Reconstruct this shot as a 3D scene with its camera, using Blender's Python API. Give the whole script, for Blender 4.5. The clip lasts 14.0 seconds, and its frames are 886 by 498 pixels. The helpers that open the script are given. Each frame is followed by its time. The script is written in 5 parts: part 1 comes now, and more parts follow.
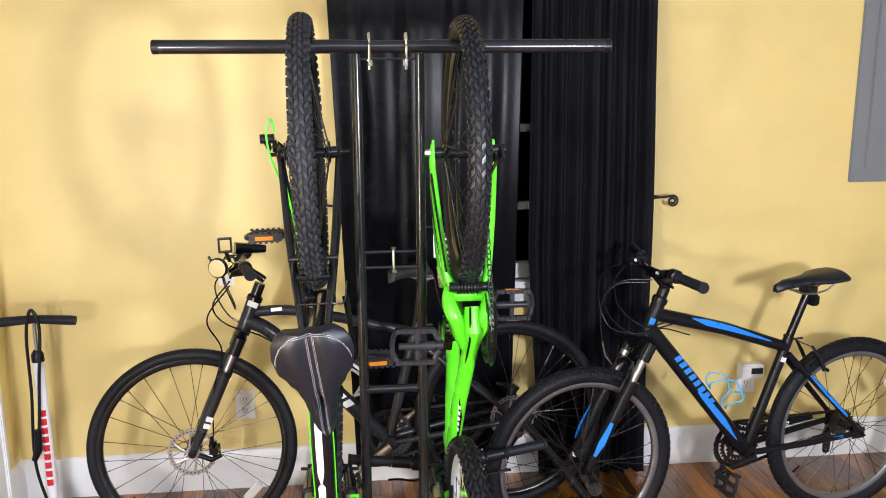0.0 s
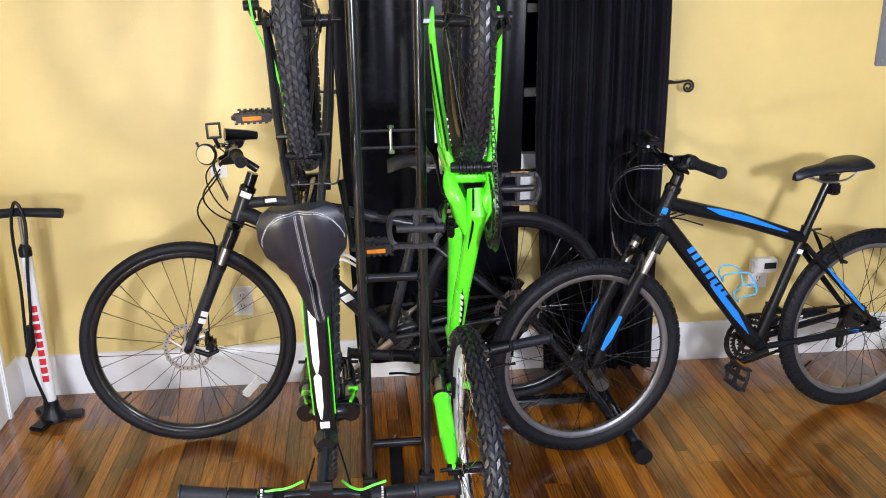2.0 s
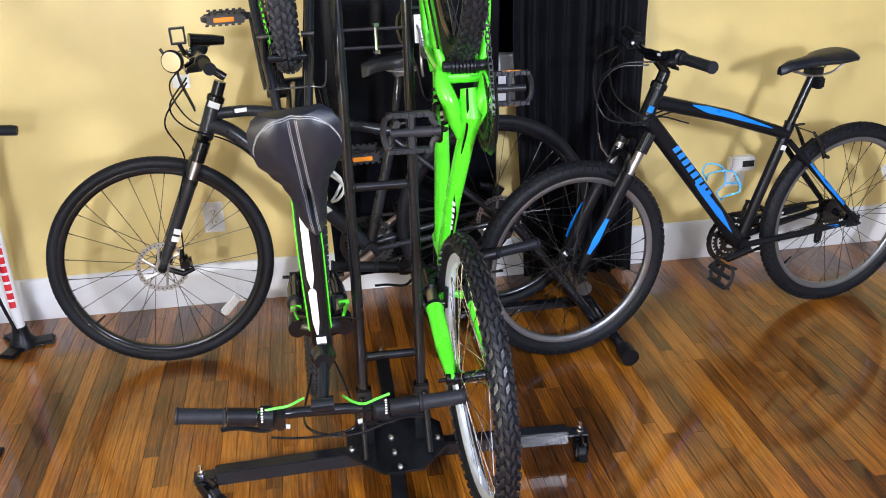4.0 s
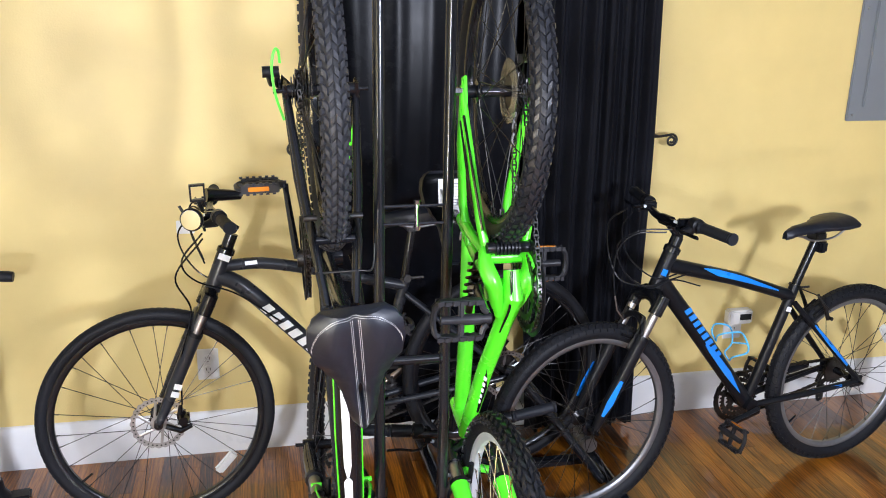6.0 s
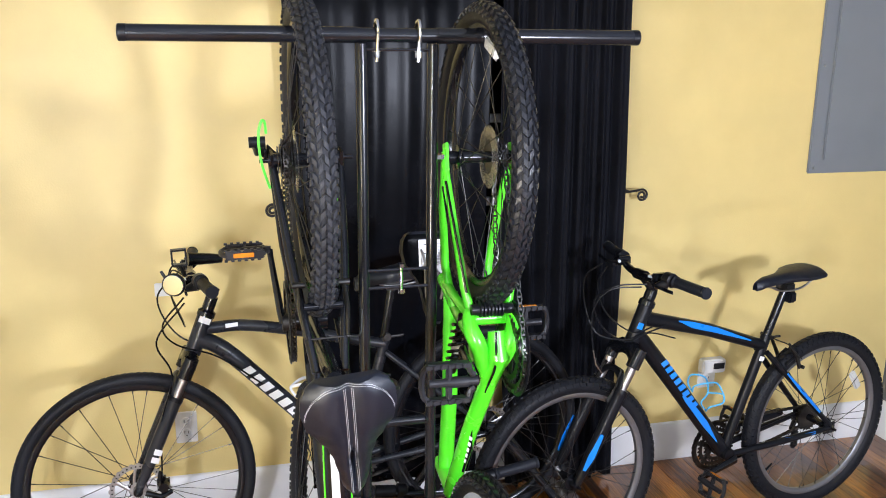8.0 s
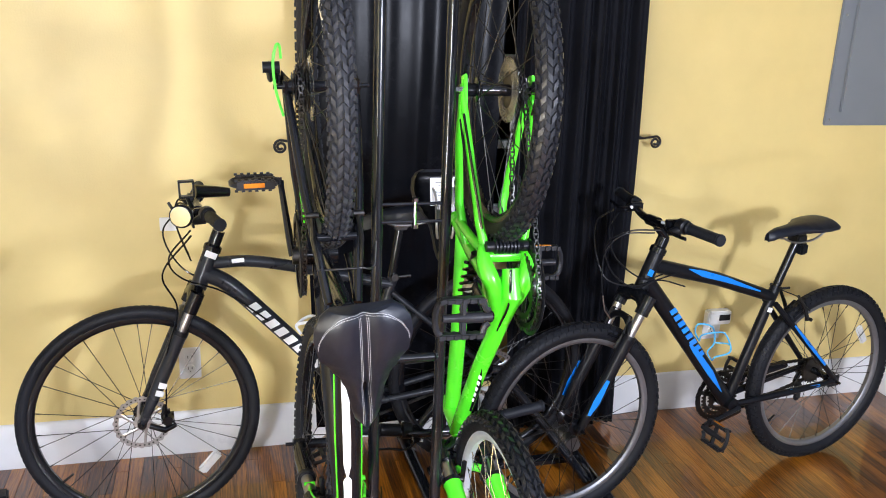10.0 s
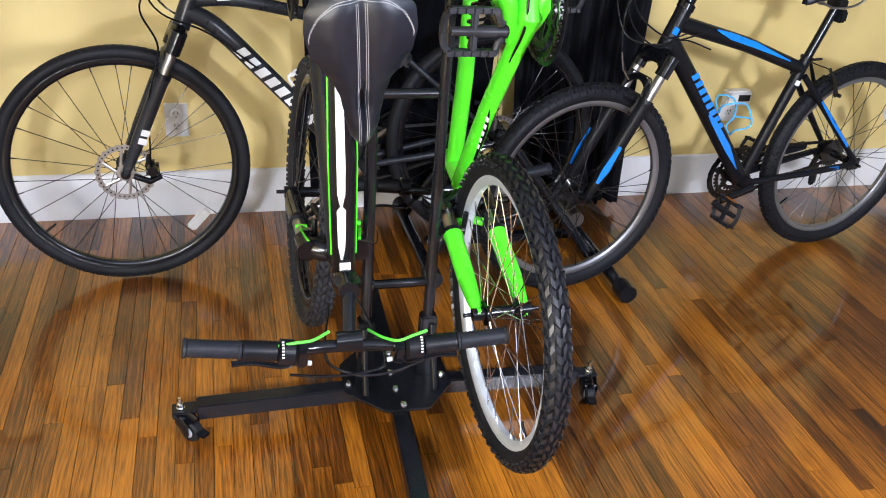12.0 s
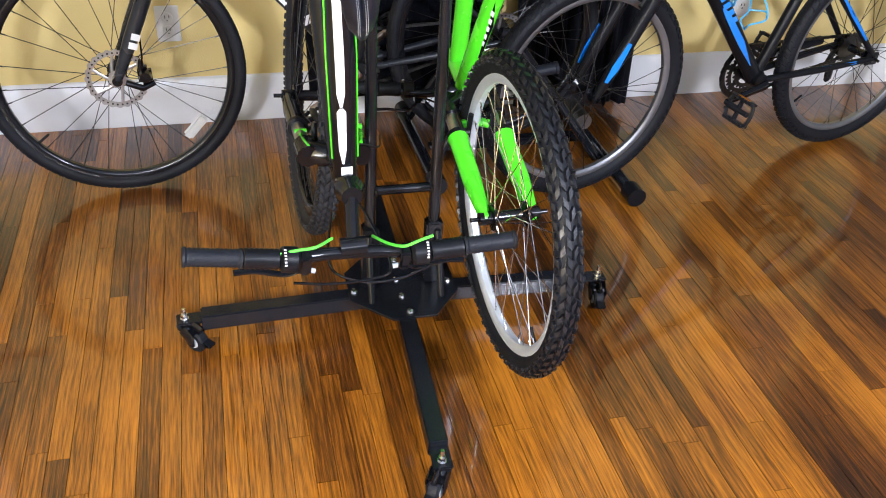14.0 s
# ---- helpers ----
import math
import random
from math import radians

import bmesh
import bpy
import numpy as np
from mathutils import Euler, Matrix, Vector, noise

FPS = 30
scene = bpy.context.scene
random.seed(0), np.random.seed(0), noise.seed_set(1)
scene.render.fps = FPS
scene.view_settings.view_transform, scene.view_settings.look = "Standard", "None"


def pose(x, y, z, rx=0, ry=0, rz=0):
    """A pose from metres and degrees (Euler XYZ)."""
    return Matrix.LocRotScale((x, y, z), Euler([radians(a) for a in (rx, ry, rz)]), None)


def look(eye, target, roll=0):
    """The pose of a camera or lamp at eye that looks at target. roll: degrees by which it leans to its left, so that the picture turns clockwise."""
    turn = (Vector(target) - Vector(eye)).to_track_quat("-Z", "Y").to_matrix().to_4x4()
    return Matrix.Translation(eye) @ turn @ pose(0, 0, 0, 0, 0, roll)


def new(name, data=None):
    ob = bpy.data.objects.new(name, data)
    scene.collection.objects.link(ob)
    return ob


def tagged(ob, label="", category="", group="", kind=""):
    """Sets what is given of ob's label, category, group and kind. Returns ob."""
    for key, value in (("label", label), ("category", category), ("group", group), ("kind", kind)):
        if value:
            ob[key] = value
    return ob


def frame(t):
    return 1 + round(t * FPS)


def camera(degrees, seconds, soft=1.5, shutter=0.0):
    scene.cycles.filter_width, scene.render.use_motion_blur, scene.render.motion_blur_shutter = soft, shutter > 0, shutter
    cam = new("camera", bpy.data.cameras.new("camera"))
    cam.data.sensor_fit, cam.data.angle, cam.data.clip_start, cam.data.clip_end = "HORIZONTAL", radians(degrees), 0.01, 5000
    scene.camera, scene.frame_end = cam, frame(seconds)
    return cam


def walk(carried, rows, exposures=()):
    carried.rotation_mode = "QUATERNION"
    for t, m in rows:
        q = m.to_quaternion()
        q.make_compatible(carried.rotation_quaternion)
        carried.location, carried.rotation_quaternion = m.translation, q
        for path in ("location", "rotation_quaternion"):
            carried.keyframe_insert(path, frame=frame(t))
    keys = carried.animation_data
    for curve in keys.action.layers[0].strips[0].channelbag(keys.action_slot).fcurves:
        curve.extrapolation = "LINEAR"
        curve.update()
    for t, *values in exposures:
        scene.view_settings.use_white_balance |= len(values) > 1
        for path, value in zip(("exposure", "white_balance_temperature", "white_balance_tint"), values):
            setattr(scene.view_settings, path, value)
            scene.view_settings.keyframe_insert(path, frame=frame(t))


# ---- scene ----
cam = camera(54.7, 14.0, soft=1.0)
PATH = [
    (0, (0.033, 0.414, 1.576), (0.243, 2.357, 1.154), -0.3),
    (0.5, (0.036, 0.423, 1.575), (0.244, 2.367, 1.151), -0.3),
    (1, (0.041, 0.443, 1.565), (0.238, 2.383, 1.121), -0.1),
    (1.5, (0.047, 0.475, 1.531), (0.236, 2.398, 1.015), -0.2),
    (2, (0.052, 0.522, 1.484), (0.244, 2.412, 0.857), -0.6),
    (2.5, (0.057, 0.545, 1.44), (0.253, 2.389, 0.692), -0.7),
    (2.7, (0.056, 0.557, 1.421), (0.254, 2.377, 0.616), -0.9),
    (4.8, (-0.126, 0.605, 1.485), (0.25, 2.392, 0.667), -0.0),
    (5, (-0.153, 0.61, 1.495), (0.249, 2.405, 0.711), 0.5),
    (5.5, (-0.182, 0.672, 1.536), (0.247, 2.495, 0.835), 1.2),
    (6, (-0.185, 0.726, 1.574), (0.227, 2.593, 0.986), 1.1),
    (6.5, (-0.21, 0.72, 1.602), (0.246, 2.596, 1.078), 0.8),
    (7, (-0.22, 0.708, 1.612), (0.263, 2.587, 1.127), 0.6),
    (9.3, (-0.241, 0.725, 1.612), (0.254, 2.603, 1.135), 0.7),
    (9.5, (-0.246, 0.729, 1.608), (0.249, 2.603, 1.115), 1.0),
    (10, (-0.249, 0.741, 1.567), (0.24, 2.59, 0.983), 2.2),
    (10.5, (-0.239, 0.761, 1.505), (0.243, 2.565, 0.788), 2.9),
    (11, (-0.236, 0.778, 1.462), (0.247, 2.545, 0.657), 3.4),
    (11.5, (-0.236, 0.805, 1.403), (0.25, 2.529, 0.513), 4.4),
    (12, (-0.231, 0.824, 1.357), (0.244, 2.504, 0.38), 4.6),
    (12.5, (-0.225, 0.837, 1.338), (0.24, 2.474, 0.287), 4.4),
    (13, (-0.223, 0.848, 1.33), (0.233, 2.453, 0.228), 4.2),
    (13.5, (-0.224, 0.853, 1.326), (0.227, 2.438, 0.193), 4.0),
    (14, (-0.224, 0.861, 1.321), (0.227, 2.431, 0.166), 3.8),
]
walk(cam, [(t, look(eye, target, roll)) for t, eye, target, roll in PATH], exposures=[(0, -0.02, 6650, 10), (1.5, 0.0, 6500, 10), (3.5, 0.0, 6150, 10), (14, 0.0, 6150, 10)])

# ---- world and lamps ----
world = bpy.data.worlds.new("world")
scene.world = world
world.use_nodes = True
world.node_tree.nodes["Background"].inputs[0].default_value = (0.01, 0.012, 0.02, 1)
world.node_tree.nodes["Background"].inputs[1].default_value = 0.3


def bulb(place, watts, radius=0.05, colour=(0.955, 0.98, 1.11)):
    data = bpy.data.lights.new("unseen_bulb", "POINT")
    data.energy, data.shadow_soft_size, data.color = watts, radius, colour
    ob = new("unseen_bulb", data)
    ob.location = place
    return ob


bulb((0.95, 0.55, 1.38), 192, 0.085)
bulb((-0.82, 0.40, 1.38), 95, 0.07)
bulb((-1.02, 0.62, 0.80), 62, 0.05)
# Added weak fill high behind the camera; no known lamp stands there.
bulb((0.15, -1.5, 2.35), 50, 0.10)


# ---- materials ----
def material(name, colour, rough=0.5, metal=0.0, vary=0.12, scale=30.0, bump=0.0, bump_scale=120.0, coat=0.0, spec=0.5, random_tone=0.0):
    """A principled surface: colour varied by two scales of noise, roughness varied with it, and a fine bump."""
    m = bpy.data.materials.new(name)
    m.use_nodes = True
    nt = m.node_tree
    b = nt.nodes["Principled BSDF"]
    b.inputs["Metallic"].default_value = metal
    b.inputs["Coat Weight"].default_value = coat
    b.inputs["Coat Roughness"].default_value = 0.08
    b.inputs["Specular IOR Level"].default_value = spec
    co = nt.nodes.new("ShaderNodeTexCoord")
    n1 = nt.nodes.new("ShaderNodeTexNoise")
    n1.inputs["Scale"].default_value, n1.inputs["Detail"].default_value = scale, 6
    n2 = nt.nodes.new("ShaderNodeTexNoise")
    n2.inputs["Scale"].default_value, n2.inputs["Detail"].default_value = scale * 0.12, 3
    for n in (n1, n2):
        nt.links.new(co.outputs["Object"], n.inputs["Vector"])
    add = nt.nodes.new("ShaderNodeMath")
    add.operation = "ADD"
    nt.links.new(n1.outputs[0], add.inputs[0])
    nt.links.new(n2.outputs[0], add.inputs[1])
    tone = nt.nodes.new("ShaderNodeMapRange")
    tone.inputs[1].default_value, tone.inputs[2].default_value = 0.6, 1.4
    tone.inputs[3].default_value, tone.inputs[4].default_value = 1 - vary, 1 + vary
    nt.links.new(add.outputs[0], tone.inputs[0])
    mul = nt.nodes.new("ShaderNodeMix")
    mul.data_type, mul.blend_type = "RGBA", "MULTIPLY"
    mul.inputs[0].default_value = 1.0
    mul.inputs[6].default_value = (*colour, 1)
    nt.links.new(tone.outputs[0], mul.inputs[7])
    nt.links.new(mul.outputs[2], b.inputs["Base Color"])
    r = nt.nodes.new("ShaderNodeMapRange")
    r.inputs[1].default_value, r.inputs[2].default_value = 0.6, 1.4
    r.inputs[3].default_value, r.inputs[4].default_value = max(0.02, rough * 0.85), min(1, rough * 1.15)
    nt.links.new(add.outputs[0], r.inputs[0])
    nt.links.new(r.outputs[0], b.inputs["Roughness"])
    if bump:
        n3 = nt.nodes.new("ShaderNodeTexNoise")
        n3.inputs["Scale"].default_value, n3.inputs["Detail"].default_value = bump_scale, 4
        nt.links.new(co.outputs["Object"], n3.inputs["Vector"])
        bn = nt.nodes.new("ShaderNodeBump")
        bn.inputs["Strength"].default_value, bn.inputs["Distance"].default_value = bump, 0.002
        nt.links.new(n3.outputs[0], bn.inputs["Height"])
        nt.links.new(bn.outputs[0], b.inputs["Normal"])
    return m


def wood_material():
    """Stained oak strips: grain drawn along the strip, tone by the strip, dark worn streaks, glossy varnish."""
    m = bpy.data.materials.new("oak_strip")
    m.use_nodes = True
    nt = m.node_tree
    L, N = nt.links.new, nt.nodes.new
    b = nt.nodes["Principled BSDF"]
    co, info = N("ShaderNodeTexCoord"), N("ShaderNodeObjectInfo")
    shift = N("ShaderNodeVectorMath")
    shift.operation = "ADD"
    sc = N("ShaderNodeVectorMath")
    sc.operation = "SCALE"
    sc.inputs[0].default_value = (7.3, 11.7, 3.1)
    
    L(co.outputs["Object"], shift.inputs[0])
    L(sc.outputs[0], shift.inputs[1])
    mp = N("ShaderNodeMapping")
    mp.inputs["Scale"].default_value = (1.0, 0.035, 1.0)
    L(shift.outputs[0], mp.inputs[0])
    wav = N("ShaderNodeTexNoise")
    wav.inputs["Scale"].default_value, wav.inputs["Detail"].default_value, wav.inputs["Distortion"].default_value = 95, 6, 1.1
    L(mp.outputs[0], wav.inputs["Vector"])
    rings = N("ShaderNodeTexWave")
    rings.wave_type, rings.bands_direction = "BANDS", "X"
    rings.inputs["Scale"].default_value, rings.inputs["Distortion"].default_value = 30, 14.0
    rings.inputs["Detail"].default_value, rings.inputs["Detail Scale"].default_value = 3, 0.9
    ringmap = N("ShaderNodeMapping")
    ringmap.inputs["Scale"].default_value = (1.0, 0.11, 1.0)
    L(shift.outputs[0], ringmap.inputs[0])
    L(ringmap.outputs[0], rings.inputs["Vector"])
    fine = N("ShaderNodeTexNoise")
    fine.inputs["Scale"].default_value, fine.inputs["Detail"].default_value = 520, 4
    L(mp.outputs[0], fine.inputs["Vector"])
    geo = N("ShaderNodeNewGeometry")
    tone = N("ShaderNodeMath")
    tone.operation = "ADD"
    L(info.outputs["Random"], tone.inputs[0])
    L(geo.outputs["Random Per Island"], tone.inputs[1])
    frac = N("ShaderNodeMath")
    frac.operation = "FRACT"
    L(tone.outputs[0], frac.inputs[0])
    L(frac.outputs[0], sc.inputs["Scale"])
    bigmap = N("ShaderNodeMapping")
    bigmap.inputs["Scale"].default_value = (1.0, 0.35, 1.0)
    L(geo.outputs["Position"], bigmap.inputs[0])
    big = N("ShaderNodeTexNoise")
    big.inputs["Scale"].default_value, big.inputs["Detail"].default_value = 4.2, 7
    L(bigmap.outputs[0], big.inputs["Vector"])
    ramp = N("ShaderNodeValToRGB")
    e = ramp.color_ramp.elements
    e[0].position, e[0].color = 0.26, (0.015, 0.0046, 0.0010, 1)
    e[1].position, e[1].color = 0.84, (0.460, 0.165, 0.0115, 1)
    mid = ramp.color_ramp.elements.new(0.46)
    mid.color = (0.110, 0.0330, 0.0028, 1)
    s1 = N("ShaderNodeMath")
    s1.operation = "MULTIPLY_ADD"
    s1.inputs[1].default_value = 0.27
    L(frac.outputs[0], s1.inputs[0])
    soft = N("ShaderNodeMath")
    soft.operation = "MULTIPLY"
    soft.inputs[1].default_value = 0.42
    L(wav.outputs[0], soft.inputs[0])
    L(soft.outputs[0], s1.inputs[2])
    s2 = N("ShaderNodeMath")
    s2.operation = "MULTIPLY_ADD"
    s2.inputs[1].default_value = 0.58
    L(fine.outputs[0], s2.inputs[0])
    L(s1.outputs[0], s2.inputs[2])
    s3 = N("ShaderNodeMath")
    s3.operation = "MULTIPLY_ADD"
    s3.inputs[1].default_value = 0.86
    L(big.outputs[0], s3.inputs[0])
    L(s2.outputs[0], s3.inputs[2])
    off = N("ShaderNodeMath")
    off.operation = "SUBTRACT"
    off.inputs[1].default_value = 0.585
    s4 = N("ShaderNodeMath")
    s4.operation = "MULTIPLY_ADD"
    s4.inputs[1].default_value = 0.12
    L(rings.outputs[1], s4.inputs[0])
    L(s3.outputs[0], s4.inputs[2])
    L(s4.outputs[0], off.inputs[0])
    L(off.outputs[0], ramp.inputs[0])
    L(ramp.outputs[0], b.inputs["Base Color"])
    rr = N("ShaderNodeMapRange")
    rr.inputs[3].default_value, rr.inputs[4].default_value = 0.24, 0.42
    L(big.outputs[0], rr.inputs[0])
    L(rr.outputs[0], b.inputs["Roughness"])
    b.inputs["Coat Weight"].default_value = 0.85
    b.inputs["Coat Roughness"].default_value = 0.05
    bn = N("ShaderNodeBump")
    bn.inputs["Strength"].default_value, bn.inputs["Distance"].default_value = 0.12, 0.001
    L(s2.outputs[0], bn.inputs["Height"])
    L(bn.outputs[0], b.inputs["Normal"])
    return m


def glass_material(name, colour=(1, 1, 1), rough=0.02):
    m = bpy.data.materials.new(name)
    m.use_nodes = True
    b = m.node_tree.nodes["Principled BSDF"]
    b.inputs["Base Color"].default_value = (*colour, 1)
    b.inputs["Roughness"].default_value = rough
    b.inputs["Transmission Weight"].default_value = 1.0
    return m


YELLOW = material("yellow_wall_paint", (0.785, 0.62, 0.250), 0.42, vary=0.06, scale=7, bump=0.3, bump_scale=180)
# Closing walls toned dark grey so less yellow light bounces into the room.
GREYWALL = material("low_bounce_grey", (0.11, 0.12, 0.135), 0.6, vary=0.05, scale=9, bump=0.2)
# Unseen ceiling: darkened and blued to hold down the warm fill light.
CEIL = material("low_bounce_ceiling", (0.28, 0.31, 0.37), 0.7, vary=0.04, bump=0.2)
TRIM = material("white_trim_paint", (0.78, 0.78, 0.78), 0.3, vary=0.06, scale=14, bump=0.08)
OAK = wood_material()
SUBFLOOR = material("floor_joint", (0.050, 0.018, 0.006), 0.8)
CURTAIN = material("black_curtain_cloth", (0.0068, 0.0074, 0.0105), 0.7, vary=0.3, scale=60, bump=0.5, bump_scale=900, spec=0.12)
SATIN = material("black_satin_cloth", (0.0032, 0.0037, 0.0056), 0.26, vary=0.25, scale=40, bump=0.05, bump_scale=500, spec=0.07)
RUBBER = material("tyre_rubber", (0.010, 0.0107, 0.0135), 0.55, vary=0.3, scale=50, bump=0.3, bump_scale=300, spec=0.2)
TREAD = material("dusty_tread_rubber", (0.030, 0.031, 0.036), 0.6, vary=0.4, scale=45, bump=0.3, bump_scale=300, spec=0.25)
DUSTY = material("dusty_tyre_rubber", (0.020, 0.0207, 0.024), 0.6, vary=0.4, scale=45, bump=0.3, bump_scale=300, spec=0.2)
DARKTREAD = material("black_tread_rubber", (0.0115, 0.0122, 0.0155), 0.36, vary=0.35, scale=45, bump=0.25, bump_scale=300, spec=0.5)
BLACK = material("black_paint", (0.0048, 0.0054, 0.0072), 0.2, vary=0.2, scale=25, spec=0.42)
MATT = material("matt_black_paint", (0.007, 0.0076, 0.0098), 0.34, vary=0.2, scale=25, bump=0.1, spec=0.22)
POWDER = material("black_powder_coat", (0.0075, 0.0085, 0.0115), 0.22, vary=0.15, scale=40, spec=0.5)
SHELL = material("black_moulded_base", (0.005, 0.0055, 0.0075), 0.16, vary=0.15, scale=25, spec=0.2)
GREY = material("dark_grey_paint", (0.017, 0.019, 0.024), 0.28, vary=0.12, scale=20, spec=0.4)
GREEN = material("bright_green_paint", (0.10, 0.78, 0.02), 0.26, vary=0.05, scale=15, coat=0.6)
BLUE = material("bright_blue_paint", (0.01, 0.22, 0.80), 0.3, vary=0.05, scale=15, coat=0.4)
CYAN = material("light_blue_wire", (0.10, 0.48, 0.82), 0.35, vary=0.05)
WHITE = material("white_decal", (0.78, 0.78, 0.78), 0.35, vary=0.04)
RED = material("red_decal", (0.62, 0.02, 0.03), 0.35, vary=0.05)
ORANGE = material("red_orange_sticker", (0.75, 0.12, 0.03), 0.4, vary=0.1)
PLASTIC = material("black_plastic", (0.006, 0.0066, 0.0088), 0.36, vary=0.2, scale=60, bump=0.15, bump_scale=400, spec=0.25)
DGREY = material("grey_plastic", (0.018, 0.018, 0.021), 0.4, vary=0.15, scale=60, bump=0.15, spec=0.25)
LEATHER = material("black_saddle_vinyl", (0.0050, 0.0072, 0.0135), 0.42, vary=0.12, scale=60, bump=0.12, bump_scale=800, spec=0.45)
CHROME = material("chromed_steel", (0.72, 0.72, 0.72), 0.16, metal=1.0, vary=0.06)
STEEL = material("worn_steel", (0.42, 0.41, 0.40), 0.34, metal=1.0, vary=0.18, scale=80)
ALLOY = material("brushed_alloy", (0.70, 0.75, 0.82), 0.36, metal=0.45, vary=0.08, scale=60)
RIM = material("grey_anodised_rim", (0.24, 0.24, 0.25), 0.4, metal=0.8, vary=0.1, scale=60)
BRONZE = material("tarnished_alloy", (0.42, 0.33, 0.27), 0.35, metal=1.0, vary=0.2, scale=40)
DARKSTEEL = material("oiled_dark_steel", (0.07, 0.068, 0.066), 0.38, metal=1.0, vary=0.3, scale=90)
AMBER = material("amber_reflector", (0.58, 0.19, 0.012), 0.22, vary=0.15, scale=200, coat=0.5)
CLEAR = material("clear_reflector", (0.62, 0.62, 0.60), 0.25, vary=0.12, scale=200, coat=0.5)
PANEL = material("grey_enamel", (0.20, 0.215, 0.23), 0.42, vary=0.05, scale=10)
OUTLET = material("white_outlet_plastic", (0.80, 0.79, 0.76), 0.35, vary=0.03)
DARKHOLE = material("dark_slot", (0.01, 0.01, 0.01), 0.8)
IRON = material("black_iron", (0.015, 0.014, 0.014), 0.4, metal=0.3, vary=0.2)
MIRROR = material("mirror_glass", (0.85, 0.86, 0.85), 0.03, metal=1.0, vary=0.01)
GLASS = glass_material("window_glass")
FROST = glass_material("clear_plastic", (0.9, 0.9, 0.9), 0.25)
NIGHT = material("night_outside", (0.004, 0.004, 0.005), 0.9)
GRIP = material("grip_rubber", (0.013, 0.0148, 0.020), 0.5, vary=0.2, scale=80, bump=0.4, bump_scale=260, spec=0.2)
THREAD = material("grey_thread", (0.42, 0.42, 0.44), 0.6, vary=0.1)
GREENCABLE = material("green_cable_housing", (0.12, 0.75, 0.06), 0.35, vary=0.05)


# ---- mesh helpers ----
def finish(me, mat):
    me.materials.append(mat)
    me.polygons.foreach_set("use_smooth", [True] * len(me.polygons))
    me.set_sharp_from_angle(angle=0.7)
    return me


def mesh_of(name, bm, mat):
    me = bpy.data.meshes.new(name)
    bmesh.ops.recalc_face_normals(bm, faces=bm.faces)
    bm.to_mesh(me)
    bm.free()
    return finish(me, mat)


def part(name, bm, mat, parent=None, label="", m=None):
    ob = new(name, mesh_of(name, bm, mat))
    if parent is not None:
        ob.parent = parent
    if m is not None:
        ob.matrix_local = m
    if label:
        ob["label"] = label
    return ob


def share(name, me, parent, m):
    ob = new(name, me)
    ob.parent = parent
    ob.matrix_local = m
    return ob


def empty(name, m=None, **tags):
    ob = new(name)
    ob.empty_display_size = 0.05
    if m is not None:
        ob.matrix_world = m
    return tagged(ob, **tags)


def tube(bm, pts, radius, seg=10, cap=True, flat=1.0):
    """A swept tube along pts; radius is one number or one per point; flat squeezes it across."""
    pts = [Vector(p) for p in pts]
    n = len(pts)
    rad = radius if isinstance(radius, (list, tuple)) else [radius] * n
    dirs = []
    for i in range(n):
        d = (pts[min(i + 1, n - 1)] - pts[max(i - 1, 0)])
        dirs.append(d.normalized())
    up = Vector((0, 1, 0)) if abs(dirs[0].y) < 0.9 else Vector((0, 0, 1))
    side = dirs[0].cross(up).normalized()
    rings = []
    for i in range(n):
        side = (side - dirs[i] * side.dot(dirs[i])).normalized()
        other = dirs[i].cross(side)
        rings.append([bm.verts.new(pts[i] + rad[i] * (math.cos(2 * math.pi * k / seg) * side + flat * math.sin(2 * math.pi * k / seg) * other)) for k in range(seg)])
    for a, b in zip(rings, rings[1:]):
        for k in range(seg):
            bm.faces.new((a[k], a[(k + 1) % seg], b[(k + 1) % seg], b[k]))
    if cap:
        bm.faces.new(rings[0][::-1])
        bm.faces.new(rings[-1])
    return bm


def curve_pts(pts, steps=8):
    """A smooth line through pts (Catmull-Rom)."""
    p = [Vector(q) for q in pts]
    p = [2 * p[0] - p[1]] + p + [2 * p[-1] - p[-2]]
    out = []
    for i in range(1, len(p) - 2):
        for s in range(steps):
            t = s / steps
            a, b, c, d = p[i - 1:i + 3]
            out.append(0.5 * (2 * b + (c - a) * t + (2 * a - 5 * b + 4 * c - d) * t * t + (3 * b - a - 3 * c + d) * t ** 3))
    out.append(p[-2])
    return out


def box(bm, lo, hi, bevel=0.0, m=None):
    res = bmesh.ops.create_cube(bm, size=1.0)
    vs = res["verts"]
    lo, hi = Vector(lo), Vector(hi)
    for v in vs:
        v.co = Vector(((lo[i] + hi[i]) / 2 + v.co[i] * (hi[i] - lo[i]) for i in range(3)))
    if bevel:
        es = list({e for v in vs for e in v.link_edges})
        r = bmesh.ops.bevel(bm, geom=es, offset=bevel, segments=2, affect="EDGES")
        vs = list({v for f in r["faces"] for v in f.verts} | {v for v in vs if v.is_valid})
    if m is not None:
        bmesh.ops.transform(bm, matrix=m, verts=vs)
    return bm


